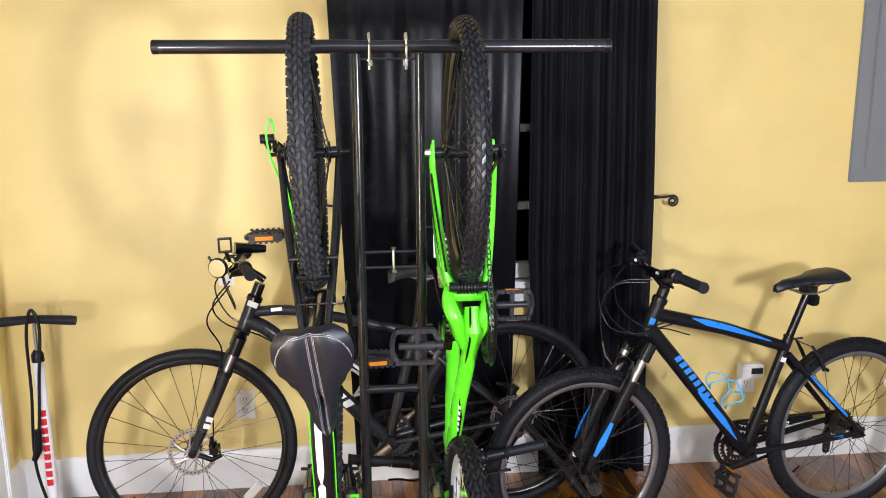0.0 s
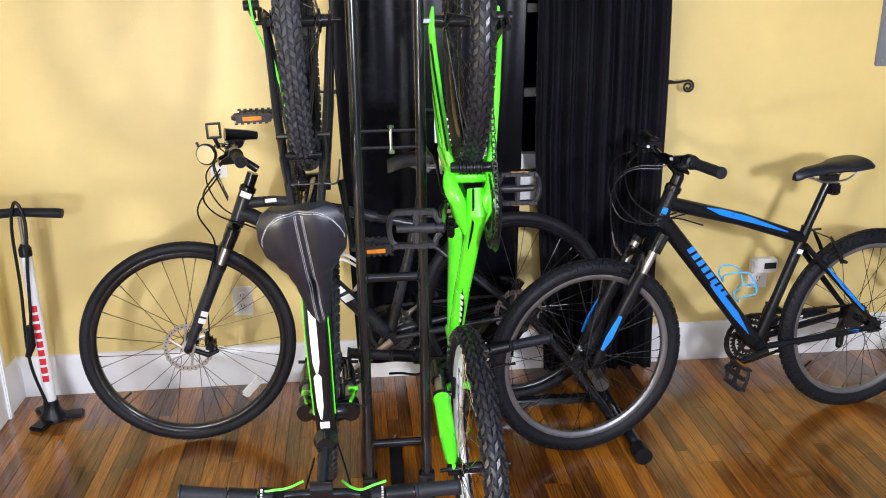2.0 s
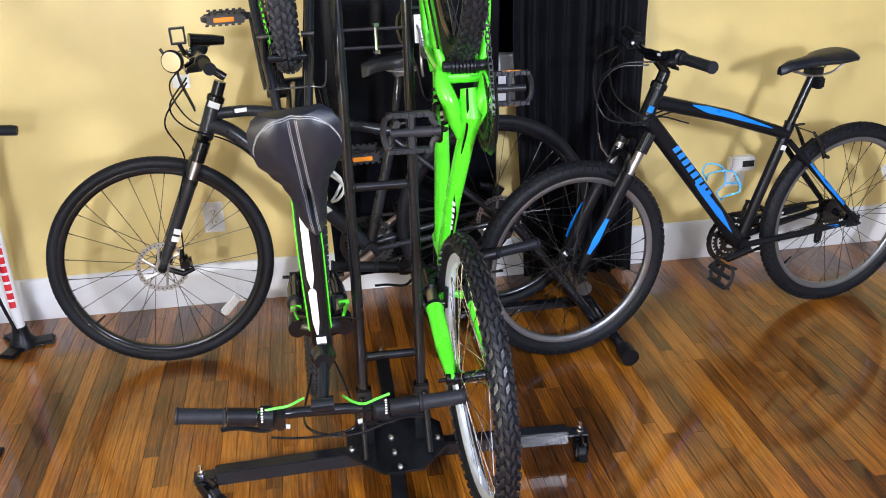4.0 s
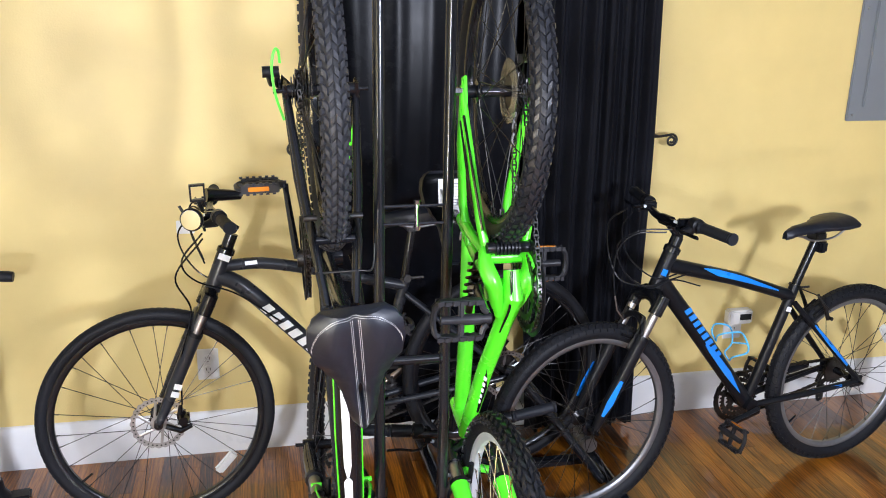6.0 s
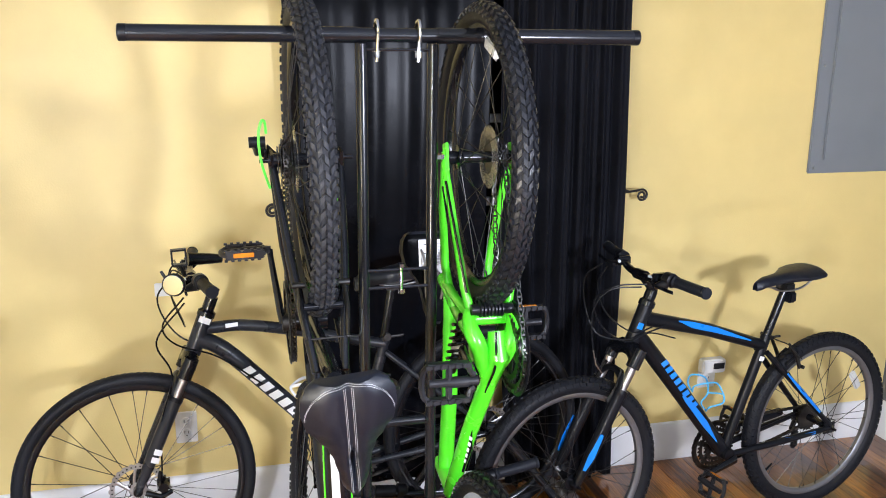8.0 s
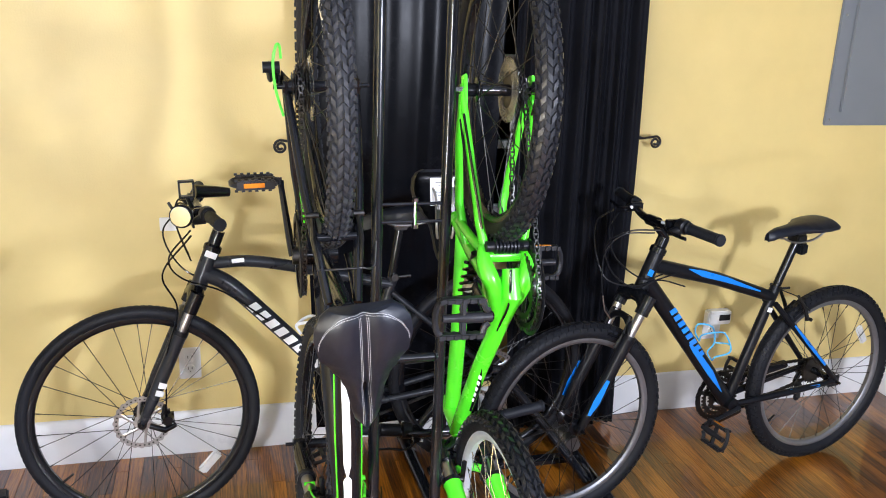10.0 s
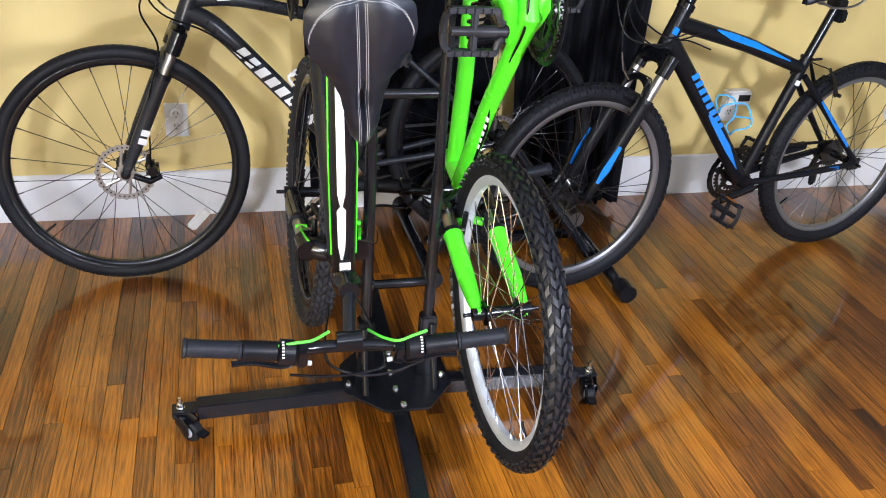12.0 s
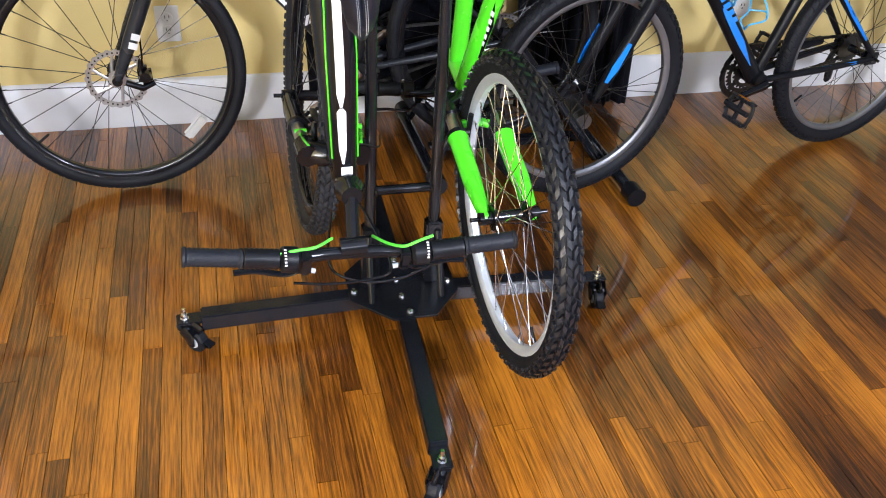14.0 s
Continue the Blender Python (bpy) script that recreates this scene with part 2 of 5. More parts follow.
def lathe(bm, profile, seg=32, axis="Y", closed=False, m=None):
    """Turns a profile of (radius, along) about the axis."""
    rings = []
    for r, h in profile:
        ring = []
        for k in range(seg):
            a = 2 * math.pi * k / seg
            c, s = r * math.cos(a), r * math.sin(a)
            co = Vector((c, h, s)) if axis == "Y" else Vector((c, s, h)) if axis == "Z" else Vector((h, c, s))
            ring.append(bm.verts.new(m @ co if m is not None else co))
        rings.append(ring)
    pairs = list(zip(rings, rings[1:]))
    if closed:
        pairs.append((rings[-1], rings[0]))
    for a, b in pairs:
        for k in range(seg):
            bm.faces.new((a[k], a[(k + 1) % seg], b[(k + 1) % seg], b[k]))
    if not closed:
        for ring in (rings[0], rings[-1]):
            if (ring[0].co - ring[seg // 2].co).length > 1e-5:
                bm.faces.new(ring)
    return bm


def toothed(bm, r_out, r_root, r_in, teeth, y, thick):
    """A ring with teeth, about Y."""
    n = teeth * 4
    front, back = [], []
    for side, store in ((y - thick / 2, front), (y + thick / 2, back)):
        outer, inner = [], []
        for k in range(n):
            a = 2 * math.pi * k / n
            r = r_out if k % 4 in (1, 2) else r_root
            outer.append(bm.verts.new((r * math.cos(a), side, r * math.sin(a))))
            inner.append(bm.verts.new((r_in * math.cos(a), side, r_in * math.sin(a))))
        store.extend((outer, inner))
    for k in range(n):
        j = (k + 1) % n
        bm.faces.new((front[0][k], front[0][j], front[1][j], front[1][k]))
        bm.faces.new((back[0][j], back[0][k], back[1][k], back[1][j]))
        bm.faces.new((front[0][j], front[0][k], back[0][k], back[0][j]))
        bm.faces.new((front[1][k], front[1][j], back[1][j], back[1][k]))
    return bm


def rot_y(a):
    return Matrix.Rotation(a, 4, "Y")


def axes(origin, fwd, up):
    """A pose whose x goes along fwd and whose z goes towards up."""
    x = Vector(fwd).normalized()
    z = (Vector(up) - x * Vector(up).dot(x)).normalized()
    y = z.cross(x)
    return Matrix(((x.x, y.x, z.x, origin[0]), (x.y, y.y, z.y, origin[1]), (x.z, y.z, z.z, origin[2]), (0, 0, 0, 1)))


def aim(a, b, up=(0, 0, 1)):
    return axes(a, Vector(b) - Vector(a), up)

# ---- the room ----
WALL_Y, LEFT_X, RIGHT_X, BACK_Y, TOP_Z = 3.5, -1.21, 2.42, -3.2, 2.65
WIN = (0.30, 1.02, 0.78, 1.95)      # window opening: x0, x1, z0, z1


def slab(name, lo, hi, mat, label, category="wall"):
    return tagged(part(name, box(bmesh.new(), lo, hi), mat), label, category, kind="structure")


def wall_north():
    bm = bmesh.new()
    x0, x1, z0, z1 = WIN
    for lo, hi in (((LEFT_X - 0.12, WALL_Y, 0), (x0, WALL_Y + 0.14, TOP_Z)), ((x1, WALL_Y, 0), (RIGHT_X + 0.12, WALL_Y + 0.14, TOP_Z)),
                   ((x0, WALL_Y, 0), (x1, WALL_Y + 0.14, z0)), ((x0, WALL_Y, z1), (x1, WALL_Y + 0.14, TOP_Z))):
        box(bm, lo, hi)
    bmesh.ops.remove_doubles(bm, verts=bm.verts, dist=1e-5)
    return tagged(part("wall_north", bm, YELLOW), "yellow painted plaster wall with a curtained window", "wall", kind="structure")


wall_north()
slab("wall_west", (LEFT_X - 0.12, BACK_Y, 0), (LEFT_X, WALL_Y, TOP_Z), YELLOW, "yellow painted plaster side wall")
slab("wall_east", (RIGHT_X, BACK_Y, 0), (RIGHT_X + 0.12, WALL_Y, TOP_Z), GREYWALL, "plain closing side wall, toned dark grey to cut bounce light")
slab("wall_south", (LEFT_X - 0.12, BACK_Y - 0.12, 0), (RIGHT_X + 0.12, BACK_Y, TOP_Z), GREYWALL, "plain unseen closing wall, toned dark grey to cut bounce light")
slab("ceiling", (LEFT_X - 0.12, BACK_Y - 0.12, TOP_Z), (RIGHT_X + 0.12, WALL_Y + 0.14, TOP_Z + 0.1), CEIL, "plain unseen ceiling, toned blue-grey to cut warm bounce light", "ceiling")
floor = slab("floor", (LEFT_X - 0.12, BACK_Y - 0.12, -0.06), (RIGHT_X + 0.12, WALL_Y + 0.14, -0.004), SUBFLOOR, "narrow varnished oak strip floor with dark worn streaks", "floor")


def baseboard(name, a, b, inward):
    """A moulded baseboard from a to b along the wall."""
    a, b, n = Vector(a), Vector(b), Vector(inward)
    prof = [(0, 0), (0.020, 0), (0.020, 0.112), (0.016, 0.120), (0.016, 0.126), (0.011, 0.134), (0.009, 0.146), (0.004, 0.152), (0, 0.153)]
    bm = bmesh.new()
    ends = [[bm.verts.new(p + n * d + Vector((0, 0, h))) for d, h in prof] for p in (a, b)]
    k = len(prof)
    for i in range(k):
        bm.faces.new((ends[0][i], ends[0][(i + 1) % k], ends[1][(i + 1) % k], ends[1][i]))
    bm.faces.new(ends[0])
    bm.faces.new(ends[1][::-1])
    return tagged(part(name, bm, TRIM), "glossy white painted wooden baseboard with a moulded top", "baseboard", kind="structure")


baseboard("baseboard_north", (LEFT_X, WALL_Y, 0), (RIGHT_X, WALL_Y, 0), (0, -1, 0))
baseboard("baseboard_west", (LEFT_X, 3.335, 0), (LEFT_X, WALL_Y - 0.02, 0), (1, 0, 0))
baseboard("baseboard_east", (RIGHT_X, BACK_Y, 0), (RIGHT_X, WALL_Y - 0.02, 0), (-1, 0, 0))


def door_casing():
    bm = bmesh.new()
    box(bm, (LEFT_X, 3.22, 0), (LEFT_X + 0.022, 3.335, 2.12), 0.004)
    box(bm, (LEFT_X, 3.31, 0), (LEFT_X + 0.032, 3.334, 2.12), 0.004)
    box(bm, (LEFT_X, 2.40, 2.0), (LEFT_X + 0.022, 3.22, 2.12), 0.004)
    box(bm, (LEFT_X, 2.28, 0), (LEFT_X + 0.022, 2.40, 2.12), 0.004)
    ob = tagged(part("door_1", bm, TRIM), "white painted door casing beside the corner", "door frame", kind="structure")
    leaf = bmesh.new()
    box(leaf, (LEFT_X, 2.40, 0.01), (LEFT_X + 0.012, 3.22, 2.0), 0.002)
    part("door_leaf", leaf, TRIM, ob)


door_casing()


def window():
    x0, x1, z0, z1 = WIN
    win = empty("window_1", pose(0, 0, 0), label="white painted sash window behind black curtains at night", category="window", kind="structure")
    bm = bmesh.new()
    y = WALL_Y + 0.03
    for lo, hi in (((x0, y, z0), (x0 + 0.05, y + 0.05, z1)), ((x1 - 0.05, y, z0), (x1, y + 0.05, z1)), ((x0, y, z1 - 0.05), (x1, y + 0.05, z1)), ((x0, y, z0), (x1, y + 0.05, z0 + 0.055))):
        box(bm, lo, hi, 0.004)
    part("window_frame", bm, TRIM, win)
    for z in (1.055, 1.345, 1.64):
        part("muntin", box(bmesh.new(), (x0 + 0.05, y + 0.004, z - 0.014), (x1 - 0.05, y + 0.04, z + 0.014), 0.003), TRIM, win)
    part("window_sill", box(bmesh.new(), (x0 - 0.05, WALL_Y - 0.045, z0 - 0.035), (x1 + 0.05, WALL_Y + 0.03, z0), 0.006), TRIM, win)
    part("apron", box(bmesh.new(), (x0 - 0.02, WALL_Y - 0.018, z0 - 0.105), (x1 + 0.02, WALL_Y, z0 - 0.036), 0.004), TRIM, win)
    for i, (a, b) in enumerate(((z0 + 0.055, 1.041), (1.069, 1.331), (1.359, 1.626), (1.654, z1 - 0.05))):
        g = part("pane", box(bmesh.new(), (x0 + 0.05, y + 0.02, a), (x1 - 0.05, y + 0.024, b)), GLASS, win)
        g.visible_shadow = False
    for lo, hi in (((x0 - 0.09, WALL_Y - 0.02, z0), (x0, WALL_Y, z1 + 0.1)), ((x1, WALL_Y - 0.02, z0), (x1 + 0.09, WALL_Y, z1 + 0.1))):
        part("casing", box(bmesh.new(), lo, hi, 0.004), TRIM, win)


window()
slab("backdrop", (-0.6, WALL_Y + 0.7, 0.2), (2.2, WALL_Y + 0.72, 2.6), NIGHT, "dark night outside the window", "backdrop")


def curtain(name, x_of, z0, z1, y0, folds, depth, mat, label, seed):
    """A hanging cloth; x_of(z) gives its two edges at a height."""
    rnd = random.Random(seed)
    ph = [rnd.uniform(0, 6.28) for _ in range(5)]
    nx, nz = 150, 46
    bm = bmesh.new()
    grid = []
    for j in range(nz + 1):
        z = z0 + (z1 - z0) * j / nz
        a, b = x_of(z)
        row = []
        for i in range(nx + 1):
            u = i / nx
            flow = u + 0.012 * math.sin(2.1 * z + ph[0]) + 0.006 * math.sin(5 * z + ph[1])
            s = math.sin(2 * math.pi * folds * flow + ph[2] + 0.8 * math.sin(5 * u + ph[3]))
            d = depth * (0.62 * s + 0.28 * math.sin(2 * math.pi * folds * 2.3 * flow + ph[4]) + 0.25 * math.sin(3 * u + z))
            d *= 0.75 + 0.35 * (z1 - z) / (z1 - z0)
            row.append(bm.verts.new((a + (b - a) * u + 0.3 * d * math.cos(9 * u), y0 + d, z)))
        grid.append(row)
    for r, q in zip(grid, grid[1:]):
        for i in range(nx):
            bm.faces.new((r[i], r[i + 1], q[i + 1], q[i]))
    ob = part(name, bm, mat)
    so = ob.modifiers.new("cloth", "SOLIDIFY")
    so.thickness = 0.003
    return tagged(ob, label, "curtain", "window curtains")


curtain("curtain", lambda z: (-0.035 + 0.035 * (1.9 - z), 0.632 - 0.02 * (1.5 - z)), 0.10, 2.2, 3.40, 3.5, 0.005, SATIN, "long black satin curtain pulled nearly flat over the window", 3)
curtain("curtain", lambda z: (0.667 + (0.06 * max(0, 0.9 - z)), 1.105 + 0.022 * (1.8 - z)), 0.03, 2.2, 3.385, 7, 0.026, CURTAIN, "long black cloth curtain hanging in deep folds", 8)


def holdback(x, z, flip):
    """A scrolled iron curtain holdback on the wall."""
    h = empty("curtain_holdback", pose(x, WALL_Y, z), label="black wrought-iron curtain holdback with a scroll end", category="holdback", group="curtain holdbacks")
    part("wall_plate", lathe(bmesh.new(), [(0.001, -0.001), (0.016, -0.001), (0.016, -0.006), (0.008, -0.012)], 20), IRON, h, m=pose(-0.10 * flip, 0, 0))
    pts = [(-0.10 * flip, -0.01, 0), (-0.10 * flip, -0.05, 0), (-0.085 * flip, -0.072, 0), (-0.04 * flip, -0.075, 0.002), (0.0, -0.075, 0.006)]
    for k in range(26):
        a = math.pi / 2 - k * 0.42
        r = 0.021 * (1 - k / 34)
        pts.append((flip * (0.02 + r * math.cos(a)), -0.075, -0.012 + r * math.sin(a)))
    part("scroll", tube(bmesh.new(), curve_pts(pts, 3), 0.0042, 8), IRON, h)
    part("leaf", tube(bmesh.new(), [(-0.07 * flip, -0.078, 0.004), (-0.05 * flip, -0.08, 0.007), (-0.02 * flip, -0.08, 0.002)], [0.002, 0.007, 0.002], 8), IRON, h)


holdback(1.19, 1.09, 1)
holdback(-0.055, 1.085, -1)


def electric_panel():
    p = empty("breaker_panel", pose(1.93, WALL_Y, 1.125), label="grey enamelled breaker panel cover screwed to the wall", category="breaker panel")
    part("cover", box(bmesh.new(), (0, -0.012, 0), (0.42, 0, 0.80), 0.004), PANEL, p)
    part("door", box(bmesh.new(), (0.055, -0.022, 0.05), (0.365, -0.0125, 0.75), 0.004), PANEL, p)
    part("latch", box(bmesh.new(), (0.33, -0.028, 0.36), (0.352, -0.0222, 0.44), 0.002), DGREY, p)
    screw = mesh_of("screw", lathe(bmesh.new(), [(0.0002, -0.003), (0.004, -0.0025), (0.005, 0)], 12), STEEL)
    for x, z in ((0.022, 0.022), (0.398, 0.022), (0.022, 0.4), (0.398, 0.4)):
        share("screw", screw, p, pose(x, -0.0122, z))


electric_panel()


def outlet(x, z, w=0.075, h=0.118, gangs=1):
    o = empty("outlet", pose(x, WALL_Y, z), label="white duplex wall outlet with a cover plate", category="outlet", group="wall outlets")
    part("cover_plate", box(bmesh.new(), (-w / 2, -0.006, -h / 2), (w / 2, 0, h / 2), 0.002), OUTLET, o)
    for g in range(gangs):
        gx = (g - (gangs - 1) / 2) * 0.045
        for s in (-1, 1):
            part("socket", lathe(bmesh.new(), [(0.0002, -0.0085), (0.015, -0.0085), (0.0165, -0.006)], 20, m=pose(gx, 0, s * 0.02)), OUTLET, o)
            bm = bmesh.new()
            for dx in (-0.006, 0.006):
                box(bm, (gx + dx - 0.0012, -0.0092, s * 0.02 - 0.001), (gx + dx + 0.0012, -0.0086, s * 0.02 + 0.008))
            box(bm, (gx - 0.002, -0.0092, s * 0.02 - 0.010), (gx + 0.002, -0.0086, s * 0.02 - 0.006))
            part("slots", bm, DARKHOLE, o)
    return o


outlet(-0.383, 0.330, 0.070, 0.112, 1)
outlet(1.578, 0.345, 0.075, 0.118)


def plug_in():
    p = empty("plug_adapter", pose(1.582, WALL_Y - 0.009, 0.388), label="white plug-in adapter with a dark window in the outlet", category="adapter")
    part("body", box(bmesh.new(), (-0.05, -0.04, -0.028), (0.05, 0, 0.028), 0.006), OUTLET, p)
    part("display", box(bmesh.new(), (-0.005, -0.0415, -0.010), (0.042, -0.0402, 0.014), 0.0004), DARKHOLE, p)


plug_in()
sw = empty("switch_plate", pose(-0.425, WALL_Y, 0.815), label="small white plastic switch plate on the wall", category="switch")
part("plate", box(bmesh.new(), (-0.028, -0.006, -0.022), (0.028, 0, 0.022), 0.002), OUTLET, sw)
part("toggle", box(bmesh.new(), (-0.005, -0.014, -0.008), (0.005, -0.0062, 0.008), 0.001), OUTLET, sw)


# ---- parts of bicycles: x ahead, y to the rider's left, z up, from the rear axle ----
def wheel(bike, name, at, R, w, tread, rim_mat, spoke_mat, n=32, hub_w=0.05, disc=False, turn=0.0, tip=0.0, rim_h=0.016, label="", rim_label=""):
    """A spoked wheel about y: the rim, with tyre, tread, spokes and hub under it."""
    rc = R - w / 2
    ri = R - w * 0.93
    m = pose(*at) @ Matrix.Rotation(tip, 4, "X") @ Matrix.Rotation(turn, 4, "Z")
    rim = part(name, lathe(bmesh.new(), [(ri + 0.004, -0.012), (ri - 0.004, -0.013), (ri - rim_h * 0.7, -0.011), (ri - rim_h, -0.006), (ri - rim_h, 0.006), (ri - rim_h * 0.7, 0.011), (ri - 0.004, 0.013), (ri + 0.004, 0.012)], 64, closed=True), rim_mat, bike, rim_label, m)
    prof = []
    for k in range(15):
        phi = radians(-150 + 300 * k / 14)
        prof.append((rc + w / 2 * 0.93 * math.cos(phi), w / 2 * 0.93 * math.sin(phi)))
    tyre = part("tyre", lathe(bmesh.new(), prof, 72, closed=True), DUSTY if tread and tread[2] is TREAD else RUBBER, rim, label)
    if tread:
        bm = bmesh.new()
        rows, blocks, mat = tread
        for i in range(rows):
            for phi, dphi, da, skew, h, shift in blocks:
                a0 = 2 * math.pi * (i + shift) / rows
                da_ = math.pi / rows * da
                quad = []
                for hh in (w / 2 * 0.9, w / 2 * 0.93 + h):
                    for sa, sp in ((-1, -1), (1, -1), (1, 1), (-1, 1)):
                        p = radians(phi + sp * dphi)
                        a = a0 + sa * da_ * (0.9 if hh > w / 2 * 0.93 else 1) + skew * sp * math.pi / rows
                        r = rc + hh * math.cos(p)
                        quad.append(bm.verts.new((r * math.cos(a), hh * math.sin(p), r * math.sin(a))))
                bm.faces.new(quad[4:])
                for k in range(4):
                    bm.faces.new((quad[k], quad[(k + 1) % 4], quad[4 + (k + 1) % 4], quad[4 + k]))
        tr = part("tread", bm, mat, rim)
        tr["kind"] = "stuff"
    rh = 0.022
    bm = lathe(bmesh.new(), [(0.0045, -hub_w - 0.03), (0.0045, -hub_w - 0.012), (0.013, -hub_w - 0.012), (0.014, -hub_w + 0.012), (rh + 0.004, -hub_w + 0.014), (rh + 0.004, -hub_w + 0.018), (0.012, -hub_w + 0.026),
                             (0.012, hub_w - 0.026), (rh + 0.004, hub_w - 0.018), (rh + 0.004, hub_w - 0.014), (0.014, hub_w - 0.012), (0.013, hub_w + 0.012), (0.0045, hub_w + 0.012), (0.0045, hub_w + 0.03)], 20)
    part("hub", bm, BLACK if spoke_mat is not ALLOY else DARKSTEEL, rim)
    ends = []
    for side in (-1, 1):
        for lead in (-1, 1):
            a = lead * 1.15
            bm = tube(bmesh.new(), [(rh * math.sin(a), side * (hub_w - 0.016), rh * math.cos(a)), (0.012 * lead, side * 0.003, ri - rim_h)], 0.0011, 5)
            tube(bm, [(0.012 * lead, side * 0.003, ri - rim_h - 0.012), (0.012 * lead, side * 0.003, ri - rim_h + 0.001)], 0.0018, 5)
            ends.append(mesh_of("spoke", bm, spoke_mat))
    for k in range(n):
        share("spoke", ends[(k % 2) * 2 + (k // 2) % 2], rim, rot_y(2 * math.pi * k / n))
    if disc:
        y = disc
        bm = bmesh.new()
        toothed(bm, 0.080, 0.077, 0.064, 24, y, 0.002)
        for k in range(6):
            a = k * math.pi / 3
            part("disc_arm", tube(bmesh.new(), [(0.02 * math.cos(a), y, 0.02 * math.sin(a)), (0.066 * math.cos(a + 0.5), y, 0.066 * math.sin(a + 0.5))], 0.004, 6, flat=0.3), STEEL, rim)
        part("brake_disc", bm, STEEL, rim)
        part("disc_carrier", toothed(bmesh.new(), 0.024, 0.022, 0.014, 12, y, 0.004), STEEL, rim)
        holes = bmesh.new()
        for k in range(36):
            a = 2 * math.pi * k / 36
            for s in (-1, 1):
                lathe(holes, [(0.0001, y + s * 0.00125), (0.0026, y + s * 0.0012)], 8, m=Matrix.Translation((0.0705 * math.cos(a), 0, 0.0705 * math.sin(a))))
        part("disc_holes", holes, DARKHOLE, rim)
    v = tube(bmesh.new(), [(0, 0, ri - rim_h + 0.002), (0, 0, ri - rim_h - 0.035)], [0.004, 0.003], 8)
    part("valve", v, BLACK, rim, m=rot_y(2.2))
    return rim


def knobs(rows, h, wide, mat):
    """Paired arrow-set centre blocks, blocks on the shoulders and small side knobs, staggered."""
    out = []
    for phi, dphi, da, skew, up, shift in ((11.5, 7.6, 0.50, 0.30, 1.0, 0.0), (35, 8.5, 0.46, -0.30, 1.1, 0.42), (58, 7.0, 0.40, 0.16, 1.15, 0.05), (76, 5.0, 0.34, 0.0, 0.8, 0.55)):
        out.append((-phi, dphi * wide, da, skew, h * up, shift))
        out.append((phi, dphi * wide, da, -skew, h * up, shift + 0.5))
    return rows, out, mat


KNOBBY = knobs(62, 0.0062, 1.0, DARKTREAD)
FINE_KNOBS = knobs(76, 0.0050, 1.06, TREAD)
SMOOTHER = knobs(72, 0.0040, 1.10, DARKTREAD)
SLICK = (110, [(-44, 12, 0.6, 0.5, 0.0012, 0.0), (44, 12, 0.6, -0.5, 0.0012, 0.5)], RUBBER)
TRAIL = (80, [(0, 16, 0.7, 0.0, 0.003, 0.0), (-40, 14, 0.55, 0.2, 0.003, 0.5), (40, 14, 0.55, -0.2, 0.003, 0.5), (-68, 10, 0.5, 0, 0.003, 0.0), (68, 10, 0.5, 0, 0.003, 0.0)], RUBBER)


def pedal(parent, at, m=None, reflector=True):
    """A cage pedal about y; its body lies beyond `at` along +y."""
    bm = bmesh.new()
    w, l, t = 0.086, 0.034, 0.010
    tube(bm, [(0, -0.012, 0), (0, w * 0.95, 0)], 0.008, 10)
    for s in (-1, 1):
        box(bm, (s * l - 0.005, 0.004, -t), (s * l + 0.005, w, t), 0.002)
        for k in range(6):
            y = 0.012 + k * 0.014
            for zz in (-1, 1):
                box(bm, (s * l - 0.004, y, zz * (t + 0.0015) - 0.002), (s * l + 0.004, y + 0.007, zz * (t + 0.0015) + 0.002))
        tube(bm, curve_pts([(s * l, 0.006, 0), (s * l * 0.55, 0.002, 0), (s * 0.012, -0.006, 0)], 4), 0.006, 6)
    box(bm, (-l, 0.038, -t * 0.7), (l, 0.049, t * 0.7), 0.003)
    lathe(bm, [(0.0002, 0.004), (0.0105, 0.006), (0.0105, 0.036), (0.008, 0.056), (0.0002, 0.060)], 14)
    tube(bm, curve_pts([(-l, w - 0.004, 0), (-l * 0.7, w + 0.006, 0), (0, w + 0.010, 0), (l * 0.7, w + 0.006, 0), (l, w - 0.004, 0)], 4), 0.006, 6)
    mm = pose(*at) @ (m if m is not None else Matrix())
    p = part("pedal", bm, DGREY, parent, "", mm)
    if reflector:
        for s in (-1, 1):
            r = part("reflector", box(bmesh.new(), (s * (l + 0.0055) - 0.001, 0.026, -0.005), (s * (l + 0.0055) + 0.001, 0.070, 0.005), 0.0006), AMBER, parent, "amber pedal reflector", mm)
    return p


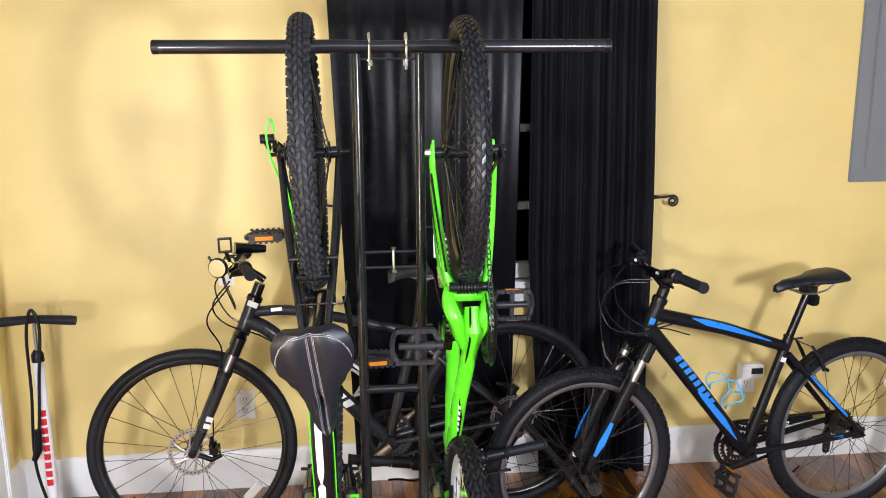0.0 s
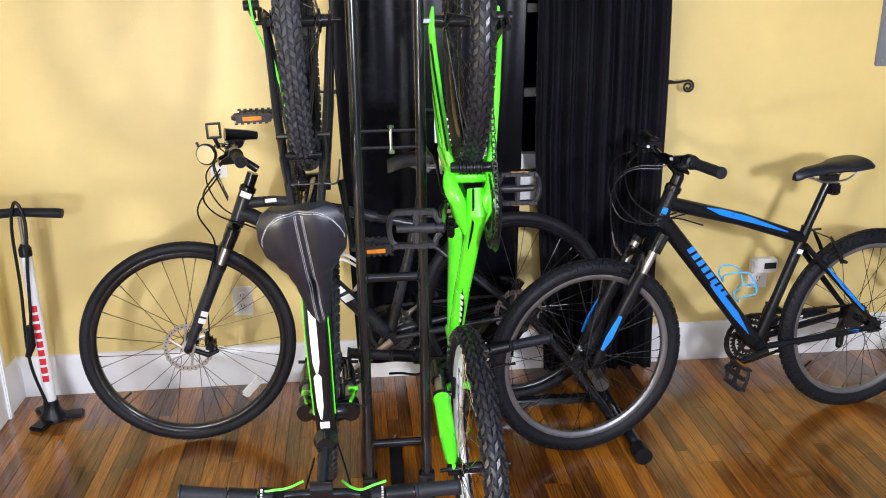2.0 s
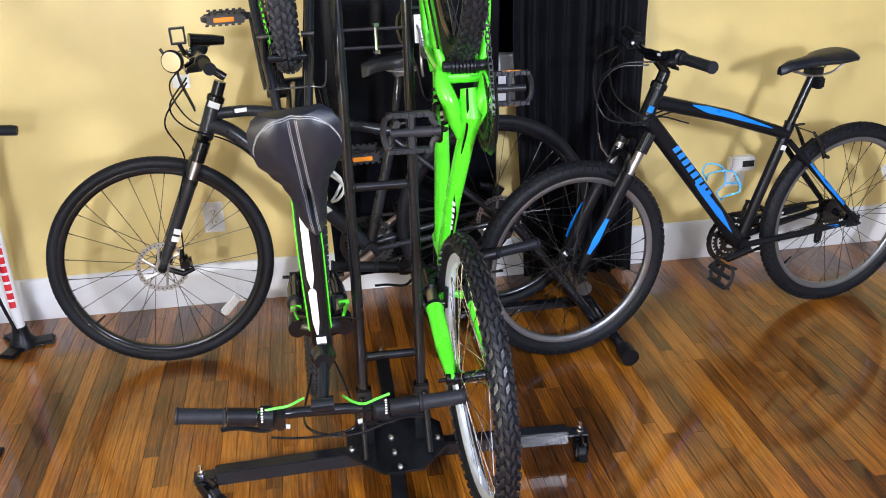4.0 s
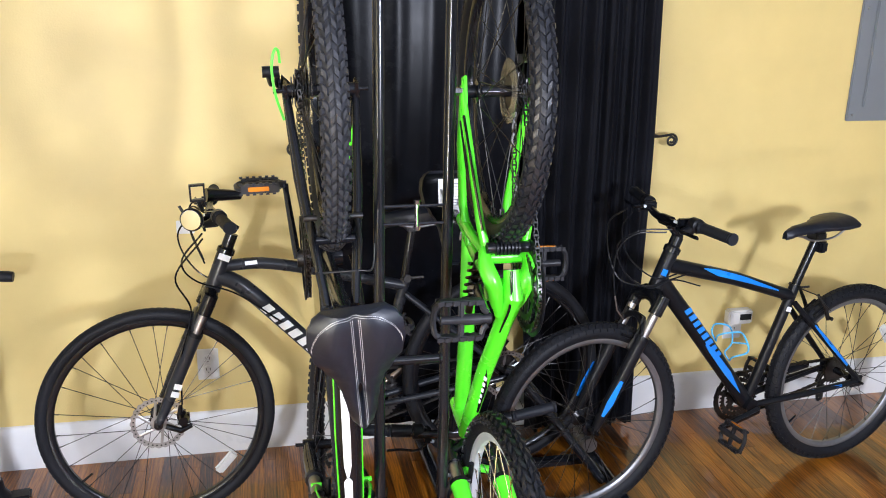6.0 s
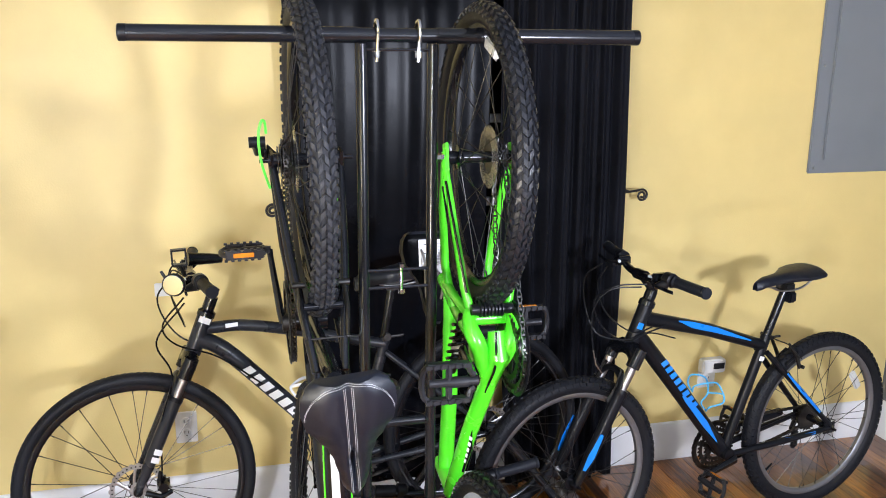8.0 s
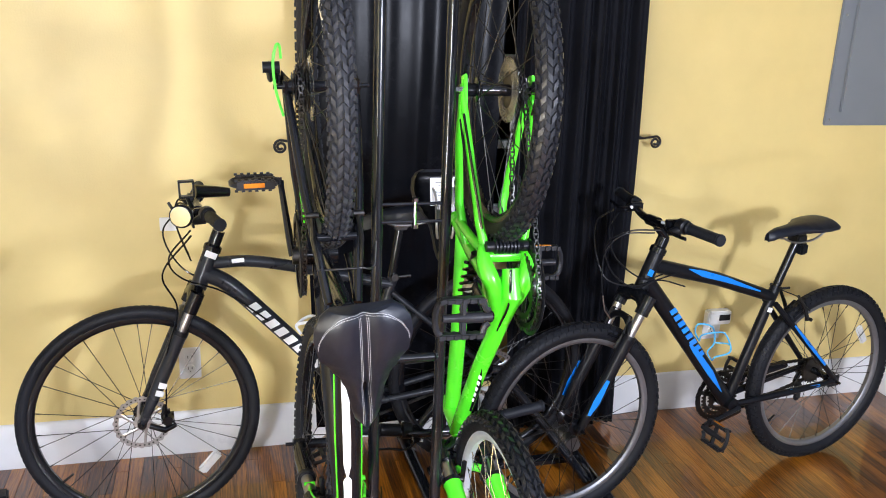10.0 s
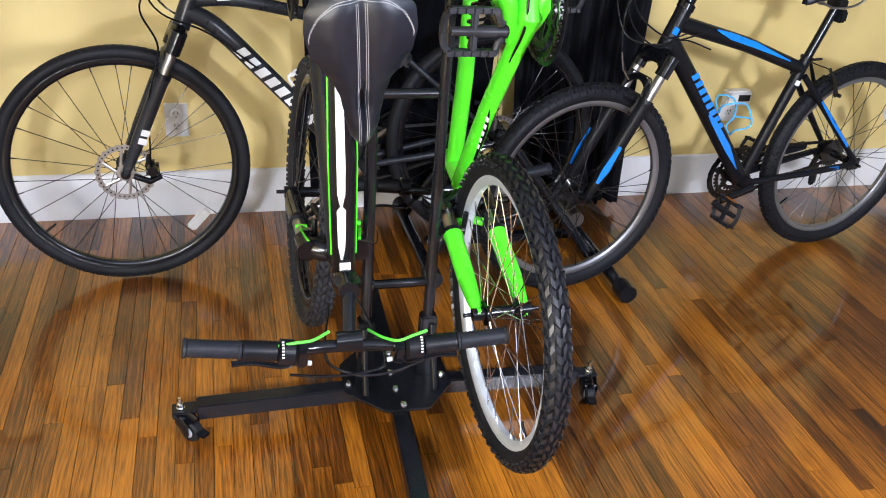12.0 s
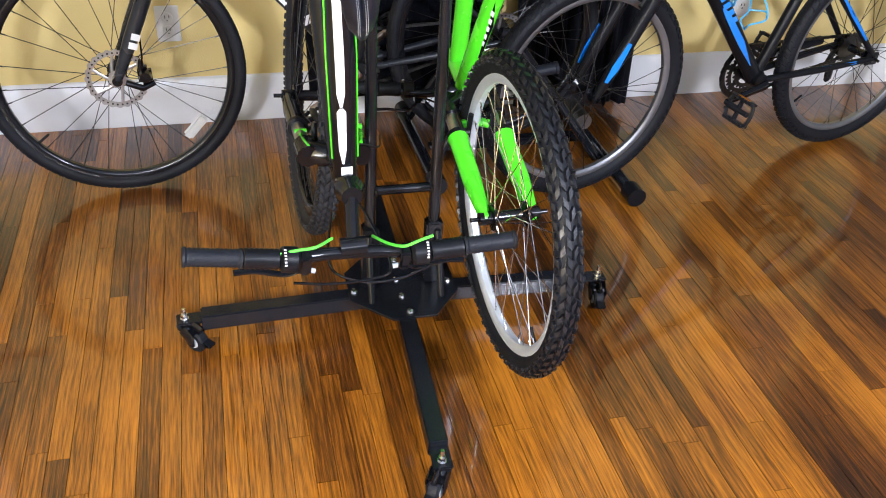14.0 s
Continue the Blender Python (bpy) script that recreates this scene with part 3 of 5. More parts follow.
def crankset(bike, bb, angle, rings, arm=0.165, arm_mat=BLACK, guard=None, pedal_turn=0.0, amber=(True, True)):
    """Chainrings on the rider's right (-y), two crank arms and two pedals; angle: of the right arm, from ahead towards up."""
    q = 0.068
    bm = bmesh.new()
    for i, (teeth, r) in enumerate(rings):
        toothed(bm, r + 0.004, r - 0.003, r - 0.014, teeth, -0.045 + 0.007 * i, 0.003)
    for k in range(5):
        a = 2 * math.pi * k / 5 + 0.3
        tube(bm, [(0, -0.045, 0), ((rings[0][1] - 0.01) * math.cos(a), -0.045, (rings[0][1] - 0.01) * math.sin(a))], [0.012, 0.007], 6, flat=0.4)
    lathe(bm, [(0.02, -0.062), (0.02, -0.03)], 16)
    c = part("crankset", bm, DARKSTEEL, bike, "dark steel chainrings", pose(*bb))
    if guard:
        g = bmesh.new()
        lathe(g, [(guard - 0.016, -0.0515), (guard, -0.0515), (guard + 0.002, -0.0495), (guard, -0.0480), (guard - 0.016, -0.0480)], 48, closed=True)
        part("chain_guard", g, PLASTIC, c)
    for s, a, lit in ((-1, angle, amber[0]), (1, angle + math.pi, amber[1])):
        e = Vector((arm * math.cos(a), 0, arm * math.sin(a)))
        bm = tube(bmesh.new(), [(0, s * (q - 0.008), 0), (e.x * 0.15, s * (q - 0.004), e.z * 0.15), (e.x * 0.9, s * (q + 0.008), e.z * 0.9), (e.x, s * (q + 0.009), e.z)], [0.015, 0.014, 0.0105, 0.012], 10, flat=0.62)
        part("crank_arm", bm, arm_mat, c)
        pm = Matrix.Rotation(pedal_turn, 4, "Y")
        if s < 0:
            pm = pm @ Matrix.Rotation(math.pi, 4, "Z")
        pedal(c, (e.x, s * (q + 0.018), e.z), pm, lit)
    return c


def saddle(bike, at, length=0.25, width=0.155, tilt=0.0, mat=None, stitches=False, rise=0.0, paper=False, skirt=1.0, yaw=0.0):
    """A padded saddle with its nose ahead; `at` is the middle of its rails."""
    mat = mat or LEATHER

    def half(s):
        keys = [(0, 0.66), (0.03, 0.84), (0.10, 0.97), (0.20, 1.0), (0.33, 0.93), (0.44, 0.71), (0.54, 0.51), (0.66, 0.40), (0.80, 0.33), (0.93, 0.26), (1.0, 0.13)]
        for (a, u), (b, v) in zip(keys, keys[1:]):
            if s <= b:
                t = (s - a) / (b - a)
                t = t * t * (3 - 2 * t)
                return width / 2 * (u + (v - u) * t)
        return width / 2 * 0.12

    def top(s, u):
        z = 0.030 + 0.012 * math.cos(3.0 * (s - 0.05)) + rise * (1 - s) ** 2
        z -= 0.006 * (max(0.0, 0.10 - s) / 0.10) ** 2 + 0.016 * abs(u) ** 2.6 + 0.020 * max(0, s - 0.86) / 0.14 * 0.6
        if stitches:
            z += 0.007 * math.exp(-((s - 0.22) / 0.2) ** 2 - ((abs(u) - 0.5) / 0.32) ** 2)
            z -= 0.006 * math.exp(-(u / 0.16) ** 2) * (1 if s < 0.9 else 0)
            z -= 0.026 * math.exp(-((s - 0.66) / 0.085) ** 2 - (u / 0.24) ** 2)
        return z

    def place(s, u, lift=0.0):
        return Vector((-length / 2 + length * s, half(s) * u, top(s, u) + lift))

    bm = bmesh.new()
    ns, nu = 34, 22
    rows = []
    for i in range(ns + 1):
        s = i / ns
        row = [bm.verts.new(place(s, -1 + 2 * k / nu)) for k in range(nu + 1)]
        for u, dz in ((1.0, -0.014), (0.93, -0.026), (0.5, -0.022), (-0.5, -0.022), (-0.93, -0.026), (-1.0, -0.014)):
            p = place(s, u)
            row.append(bm.verts.new((p.x, p.y, top(s, 1) + dz * skirt)))
        rows.append(row)
    for a, b in zip(rows, rows[1:]):
        for k in range(len(a)):
            j = (k + 1) % len(a)
            bm.faces.new((a[k], a[j], b[j], b[k]))
    bm.faces.new(rows[0])
    bm.faces.new(rows[-1][::-1])
    m = pose(*at) @ Matrix.Rotation(tilt, 4, "Y") @ Matrix.Rotation(yaw, 4, "Z")
    sd = part("saddle", bm, mat, bike, "padded black vinyl saddle" + (" with white stitching" if stitches else ""), m)
    for s in (-1, 1):
        rails = bmesh.new()
        tube(rails, curve_pts([(-length * 0.36, s * 0.032, 0.008), (-length * 0.2, s * 0.022, -0.022), (length * 0.15, s * 0.022, -0.024), (length * 0.40, s * 0.008, 0.008)], 5), 0.0035, 8)
        part("rail", rails, STEEL, sd)
    if paper:
        base = bmesh.new()
        under = []
        for i in range(25):
            k = 0.03 + 0.94 * i / 24
            z = top(k, 1) - 0.0275
            under.append([base.verts.new((-length / 2 + length * k, half(k) * 0.95 * u, z)) for u in (-1, -0.4, 0.4, 1)])
        for a, b in zip(under, under[1:]):
            for k in range(3):
                base.faces.new((a[k], b[k], b[k + 1], a[k + 1]))
        bmesh.ops.solidify(base, geom=base.faces[:], thickness=0.002)
        part("base", base, SHELL, sd, "glossy black moulded saddle base")
        z = top(0.2, 1) - 0.033
        part("paper_label", box(bmesh.new(), (-length / 2 + 0.022, -0.030, z), (-length / 2 + 0.094, 0.034, z + 0.0015), 0.0004), WHITE, sd, "white printed paper label")
        text = bmesh.new()
        for k in range(7):
            x = -length / 2 + 0.034 + 0.008 * k
            box(text, (x, -0.024, z - 0.0006), (x + 0.002, 0.020 - 0.006 * (k % 3), z))
        part("print", text, DGREY, sd, "grey printed bars")
    if stitches:
        thread = bmesh.new()
        lines = []
        for u0 in (-0.11, -0.17, 0.11, 0.17):
            lines.append([(0.03 + 0.93 * k / 60, u0 * (width / 2) / max(half(0.03 + 0.93 * k / 60), 0.02) * 0.55) for k in range(61)])
        for inset in (0.004, 0.018):
            lines.append([(inset + 0.24 * (abs(-1 + 2 * k / 60) ** 5), 0.95 * (-1 + 2 * k / 60)) for k in range(61)])
        for ln in lines:
            for k in range(0, len(ln) - 1):
                a, b = place(*ln[k], 0.0006), place(*ln[k + 1], 0.0006)
                tube(thread, [a + (b - a) * 0.1, a + (b - a) * 0.80], 0.00042, 4)
        part("stitching", thread, THREAD, sd, "white double stitching")
    return sd


def seatpost(bike, foot, head, r=0.0136, mat=BLACK, light=False):
    part("seatpost", tube(bmesh.new(), [foot, head], r, 14), mat, bike)
    f, h = Vector(foot), Vector(head)
    cl = bmesh.new()
    box(cl, (h.x - 0.022, -0.024, h.z - 0.006), (h.x + 0.022, 0.024, h.z + 0.022), 0.005)
    part("seat_clamp", cl, DARKSTEEL, bike)
    if light:
        p = f.lerp(h, 0.78)
        part("reflector", box(bmesh.new(), (p.x - 0.05, -0.022, p.z - 0.012), (p.x - 0.018, 0.022, p.z + 0.026), 0.006), PLASTIC, bike, "black seatpost reflector holder")


def handlebar(bike, clamp, width, rise, sweep, turn=0.0, mat=BLACK, cable=None, grip_len=0.125, twist=False, pivot=None, back=0.0):
    """A riser bar along y with grips, levers and shifters; turn is the steering about z at pivot."""
    h = width / 2
    pts = [(-sweep, -h, rise), (-sweep * 0.5, -h * 0.55, rise), (-sweep * 0.1, -h * 0.30, rise * 0.35), (0, -0.04, 0), (0, 0.04, 0), (-sweep * 0.1, h * 0.30, rise * 0.35), (-sweep * 0.5, h * 0.55, rise), (-sweep, h, rise)]
    pv = Vector(pivot if pivot else clamp)
    m = Matrix.Translation(pv) @ Matrix.Rotation(turn, 4, "Z") @ Matrix.Translation(Vector(clamp) - pv)
    bar = part("handlebar", tube(bmesh.new(), curve_pts(pts, 6), 0.0112, 12), mat, bike, "", m)
    d = Vector((-sweep * 0.5, h * 0.45, 0)).normalized()
    for s in (-1, 1):
        dd = Vector((d.x, s * d.y, 0))
        e = Vector((-sweep, s * h, rise))
        inner = e - dd * grip_len
        g = bmesh.new()
        steps = 26
        tube(g, [inner + (e + dd * 0.004 - inner) * (k / steps) for k in range(steps + 1)], [0.0146 + (0.0011 if k % 2 else 0) + (0.0016 if k in (0, 1, steps - 1, steps) else 0) for k in range(steps + 1)], 16)
        part("grip", g, GRIP, bar)
        sh = inner - dd * 0.002
        g = bmesh.new()
        if twist:
            tube(g, [sh - dd * k * 0.004 for k in range(15)], [0.0168 + (0.0012 if k % 2 else 0) for k in range(15)], 18)
            tube(g, [sh - dd * 0.058, sh - dd * 0.062, sh - dd * 0.085, sh - dd * 0.09], [0.016, 0.022, 0.022, 0.016], 18)
        else:
            tube(g, [sh - dd * 0.004, sh - dd * 0.008, sh - dd * 0.034, sh - dd * 0.04], [0.014, 0.021, 0.021, 0.014], 16)
            tube(g, [sh - dd * 0.02 + Vector((0.01, 0, -0.01)), sh - dd * 0.03 + Vector((0.04, 0, -0.02))], [0.016, 0.008], 10)
        part("shifter", g, PLASTIC, bar)
        if twist:
            marks = bmesh.new()
            for k in range(6):
                a = 2.0 + k * 0.22
                pc = sh - dd * 0.066 + Vector((math.cos(a) * 0.0242, 0, math.sin(a) * 0.0242))
                box(marks, pc - Vector((0.001, 0.002, 0.001)), pc + Vector((0.001, 0.002, 0.001)))
            part("shift_marks", marks, WHITE, bar)
        base = sh - dd * (0.10 if twist else 0.055)
        lv = bmesh.new()
        box(lv, base + Vector((-0.014, -0.010, -0.016)), base + Vector((0.03, 0.010, 0.012)), 0.004)
        tube(lv, curve_pts([base + Vector((0.026, 0, -0.004)), base + Vector((0.05, 0, -0.010)) + dd * 0.03, base + Vector((0.048, 0, -0.014)) + dd * 0.08, base + Vector((0.052, 0, -0.012)) + dd * 0.115], 5), [0.006] * 16, 8, flat=0.6)
        part("brake_lever", lv, BLACK, bar)
        part("barrel_adjuster", tube(bmesh.new(), [base + Vector((0.025, 0, 0)), base + Vector((0.028, 0, 0)) - dd * 0.018], 0.0045, 8), ALLOY, bar)
        if cable is not None:
            part("cable", tube(bmesh.new(), curve_pts([base + Vector((0.02, 0, 0)) - dd * 0.02, base + Vector((0.05, 0, 0.01)) - dd * 0.10, Vector((0.06, s * 0.03, -0.04)), Vector((0.03, s * 0.02, -0.14))], 8), 0.0025, 7), cable, bar)
    return bar


def stem(bike, steer_top, clamp, turn=0.0):
    a, b = Vector(steer_top), Vector(clamp)
    bm = tube(bmesh.new(), [a + (a - b).normalized() * 0.012, a, b], [0.0115, 0.0125, 0.0115], 14)
    tube(bm, [b + Vector((0, -0.022, 0)), b + Vector((0, 0.022, 0))], 0.0165, 14)
    part("stem", bm, BLACK, bike)


def suspension_fork(bike, crown, axle, spread, upper_mat, lower_mat, lower_top=0.42, turn=0.0, tip=0.0, pivot=None, r=0.019, decal=None):
    """Two legs from the crown to the axle, with chromed stanchions, and a steerer."""
    c, a = Vector(crown), Vector(axle)
    pv = Vector(pivot if pivot else axle)
    m = Matrix.Translation(pv) @ Matrix.Rotation(tip, 4, "X") @ Matrix.Rotation(turn, 4, "Z") @ Matrix.Translation(-pv)
    d = (a - c).normalized()
    ahead = Vector((-d.z, 0, d.x))
    bm = tube(bmesh.new(), [c + Vector((0, -spread, 0)), c + Vector((0, -spread * 0.4, 0)) - d * 0.02, c + Vector((0, spread * 0.4, 0)) - d * 0.02, c + Vector((0, spread, 0))], [0.022, 0.024, 0.024, 0.022], 12)
    for s in (-1, 1):
        tube(bm, [c + Vector((0, s * spread, 0)) - d * 0.03, c + Vector((0, s * spread, 0)) + d * 0.03], 0.021, 12)
    fork = part("fork", bm, BLACK, bike, "suspension fork", m)
    L = (a - c).length
    for s in (-1, 1):
        o = Vector((0, s * spread, 0))
        part("stanchion", tube(bmesh.new(), [c + o + d * 0.02, c + o + d * (L * (lower_top + 0.05))], 0.0135, 14), STEEL, fork)
        p0 = c + o + d * (L * lower_top)
        lower = tube(bmesh.new(), [p0, p0 + d * 0.012, c + o + d * (L * 0.7), a + o * 0.98 - d * 0.035, a + o * 0.96 + d * 0.006], [r * 1.12, r, r * 0.96, r * 0.74, r * 0.5], 14)
        lathe(lower, [(0.0002, -0.004), (0.013, -0.004), (0.013, 0.004), (0.0002, 0.004)], 14, m=Matrix.Translation(a + o * 0.97))
        part("fork_leg", lower, lower_mat, fork)
        part("boot", tube(bmesh.new(), [p0 - d * 0.012, p0 + d * 0.002], r * 1.1, 14), PLASTIC, fork)
        if decal:
            q0, q1 = c + o + d * (L * 0.62), c + o + d * (L * 0.86)
            tri = bmesh.new()
            tube(tri, [q0 - ahead * 0.001, q0.lerp(q1, 0.5), q1], [r * 0.99, r * 0.965, r * 0.84], 14)
            part("decal", tri, decal, fork)
    bz = bmesh.new()
    k = c + d * (L * (lower_top + 0.04)) 
    tube(bz, curve_pts([k + Vector((0, -spread, 0)), k + Vector((0, -spread * 0.9, 0)) - d * 0.05 + ahead * 0.01, k + Vector((0, 0, 0)) - d * 0.075 + ahead * 0.014, k + Vector((0, spread * 0.9, 0)) - d * 0.05 + ahead * 0.01, k + Vector((0, spread, 0))], 6), 0.010, 10)
    part("brake_arch", bz, lower_mat, fork)
    return fork


def v_brake(parent, at, direction, spread, mat=DARKSTEEL):
    """Two brake arms beside the rim, with pads and the cable noodle."""
    p, d = Vector(at), Vector(direction).normalized()
    out = Vector((-d.z, 0, d.x))
    top = p + d * 0.105
    nd = tube(bmesh.new(), curve_pts([top + Vector((0, -spread * 0.9, 0)), top + Vector((0, 0, 0)), top + Vector((0, spread * 0.9, 0)), top + Vector((0, spread * 1.5, 0)) - out * 0.01 - d * 0.005, top + Vector((0, spread * 1.7, 0)) - d * 0.05], 6), 0.0019, 8)
    b = part("rim_brake", nd, DARKSTEEL, parent)
    for s in (-1, 1):
        bm = tube(bmesh.new(), [p + Vector((0, s * spread, 0)), p + Vector((0, s * spread * 1.05, 0)) + d * 0.05 + out * 0.006, p + Vector((0, s * spread * 0.9, 0)) + d * 0.105 + out * 0.004], [0.008, 0.007, 0.005], 8, flat=0.7)
        lathe(bm, [(0.0002, -0.012), (0.006, -0.012), (0.006, 0.012)], 10, m=Matrix.Translation(p + Vector((0, s * spread, 0)) + out * 0.006))
        part("brake_arm", bm, mat, b)
        c = p + Vector((0, s * spread * 0.55, 0)) + d * 0.03
        part("brake_pad", tube(bmesh.new(), [c - out * 0.03, c + out * 0.03], 0.006, 8), PLASTIC, b)
    return b


def chain(bike, a, ra, b, rb, y0, y1):
    """A chain round the chainring at a and the cog at b."""
    a, b = Vector((a[0], 0, a[1])), Vector((b[0], 0, b[1]))
    ang = math.atan2(b.z - a.z, b.x - a.x)
    dist = (b - a).length
    off = math.acos((ra - rb) / dist)
    pts = []
    for k in range(17):
        t = ang + off + (2 * math.pi - 2 * off) * k / 16
        pts.append(Vector((a.x + ra * math.cos(t), y0, a.z + ra * math.sin(t))))
    for k in range(9):
        t = ang - off + 2 * off * k / 8
        pts.append(Vector((b.x + rb * math.cos(t), y1, b.z + rb * math.sin(t))))
    pts.append(pts[0].copy())
    bm = bmesh.new()
    step, carry, n = 0.0127, 0.0, 0
    for p, q in zip(pts, pts[1:]):
        seg = (q - p).length
        while carry < seg:
            c = p.lerp(q, carry / seg)
            m = aim(c, c + (q - p), (0, 1, 0.001))
            w = 0.0046 if n % 2 else 0.0030
            for s in (-1, 1):
                box(bm, (-0.0075, -0.0036, s * w - 0.0006), (0.0075, 0.0036, s * w + 0.0006), m=m)
            box(bm, (-0.002, -0.003, -0.003), (0.002, 0.003, 0.003), m=m)
            carry += step
            n += 1
        carry -= seg
    part("chain", bm, DARKSTEEL, bike, "oily steel chain")


def cassette(wheel_ob, cogs=7, r0=0.050, r1=0.024, y=-0.028, guard=True):
    bm = bmesh.new()
    for k in range(cogs):
        r = r0 + (r1 - r0) * k / (cogs - 1)
        toothed(bm, r + 0.003, r - 0.003, 0.012, int(r * 2 * math.pi / 0.0127), y - 0.005 * k, 0.0018)
    part("cassette", bm, DARKSTEEL, wheel_ob)
    if guard:
        g = lathe(bmesh.new(), [(0.036, y + 0.006), (0.066, y + 0.004), (0.067, y + 0.0055), (0.036, y + 0.0075)], 40, closed=True)
        part("spoke_guard", g, FROST, wheel_ob, "clear plastic spoke guard disc")


def derailleur(bike, at, cage, mat=PLASTIC):
    """A rear derailleur: body at `at`, and a cage with two jockey wheels towards `cage`."""
    a, c = Vector(at), Vector(cage)
    bm = bmesh.new()
    tube(bm, [a + Vector((0, 0.02, 0)), a + Vector((0, -0.012, 0))], 0.011, 12)
    tube(bm, [a, a.lerp(c, 0.5) + Vector((0, -0.018, 0))], [0.013, 0.010], 10, flat=0.6)
    d = part("rear_derailleur", bm, mat, bike)
    cg = bmesh.new()
    s = a.lerp(c, 0.45)
    for y in (-0.006, 0.006):
        tube(cg, [s + Vector((0, y, 0)), c + Vector((0, y, 0))], [0.014, 0.012], 8, flat=0.2)
    part("cage", cg, DARKSTEEL, d)
    for p in (s, c):
        j = toothed(bmesh.new(), 0.016, 0.013, 0.004, 11, 0, 0.004)
        part("jockey_wheel", j, PLASTIC, d, m=Matrix.Translation(p))
    return d


def blocks(bm, p0, p1, normal, n, height, depth, gap=0.25, slant=0.25):
    """A row of slanted plain blocks from p0 to p1, in place of lettering."""
    a, b, nn = Vector(p0), Vector(p1), Vector(normal).normalized()
    d = (b - a).normalized()
    up = nn.cross(d)
    w = (b - a).length / n
    for k in range(n):
        o = a + d * (k * w)
        c = []
        for lift in (0, depth):
            for x, y in ((0, -0.5), (w * (1 - gap), -0.5), (w * (1 - gap), 0.5), (0, 0.5)):
                c.append(bm.verts.new(o + d * (x + slant * height * y) + up * (y * height) + nn * lift))
        bm.faces.new(c[4:])
        for i in range(4):
            bm.faces.new((c[i], c[(i + 1) % 4], c[4 + (i + 1) % 4], c[4 + i]))
    return bm


def bars(parent, mat, label, p0, p1, normal, n, height, depth, gap=0.25, slant=0.25):
    """The same row, each block a part of its own."""
    a, b = Vector(p0), Vector(p1)
    for k in range(n):
        part("decal_bar", blocks(bmesh.new(), a.lerp(b, k / n), a.lerp(b, (k + 1) / n), normal, 1, height, depth, gap, slant), mat, parent, label)


def strip(bm, pts, width, normal, depth=0.0008):
    """A flat ribbon along pts, raised along normal; width: one number or one per point."""
    nn = Vector(normal).normalized()
    pts = [Vector(p) for p in pts]
    ws = width if isinstance(width, (list, tuple)) else [width] * len(pts)
    rows = []
    for i, p in enumerate(pts):
        d = (pts[min(i + 1, len(pts) - 1)] - pts[max(i - 1, 0)]).normalized()
        side = nn.cross(d).normalized() * ws[i] / 2
        rows.append([bm.verts.new(p + side), bm.verts.new(p + side * 0.98 + nn * depth), bm.verts.new(p - side * 0.98 + nn * depth), bm.verts.new(p - side)])
    for a, b in zip(rows, rows[1:]):
        for k in range(4):
            bm.faces.new((a[k], a[(k + 1) % 4], b[(k + 1) % 4], b[k]))
    bm.faces.new(rows[0])
    bm.faces.new(rows[-1][::-1])
    return bm


def spoke_reflector(rim, r, a, mat=CLEAR):
    part("spoke_reflector", box(bmesh.new(), (r - 0.015, -0.006, -0.040), (r + 0.015, 0.006, 0.040), 0.0055), mat, rim, "clear spoke reflector", rot_y(a))


# ---- the black and green bicycle, hung by its rear wheel with the saddle outwards ----
def stays(bm, a, b, ya, yb, r):
    for s in (-1, 1):
        tube(bm, [(a[0], s * ya, a[1]), ((a[0] + b[0]) / 2, s * (ya + yb) / 2 * 1.08, (a[1] + b[1]) / 2), (b[0], s * yb, b[1])], [r * 0.9, r, r * 0.8], 10)


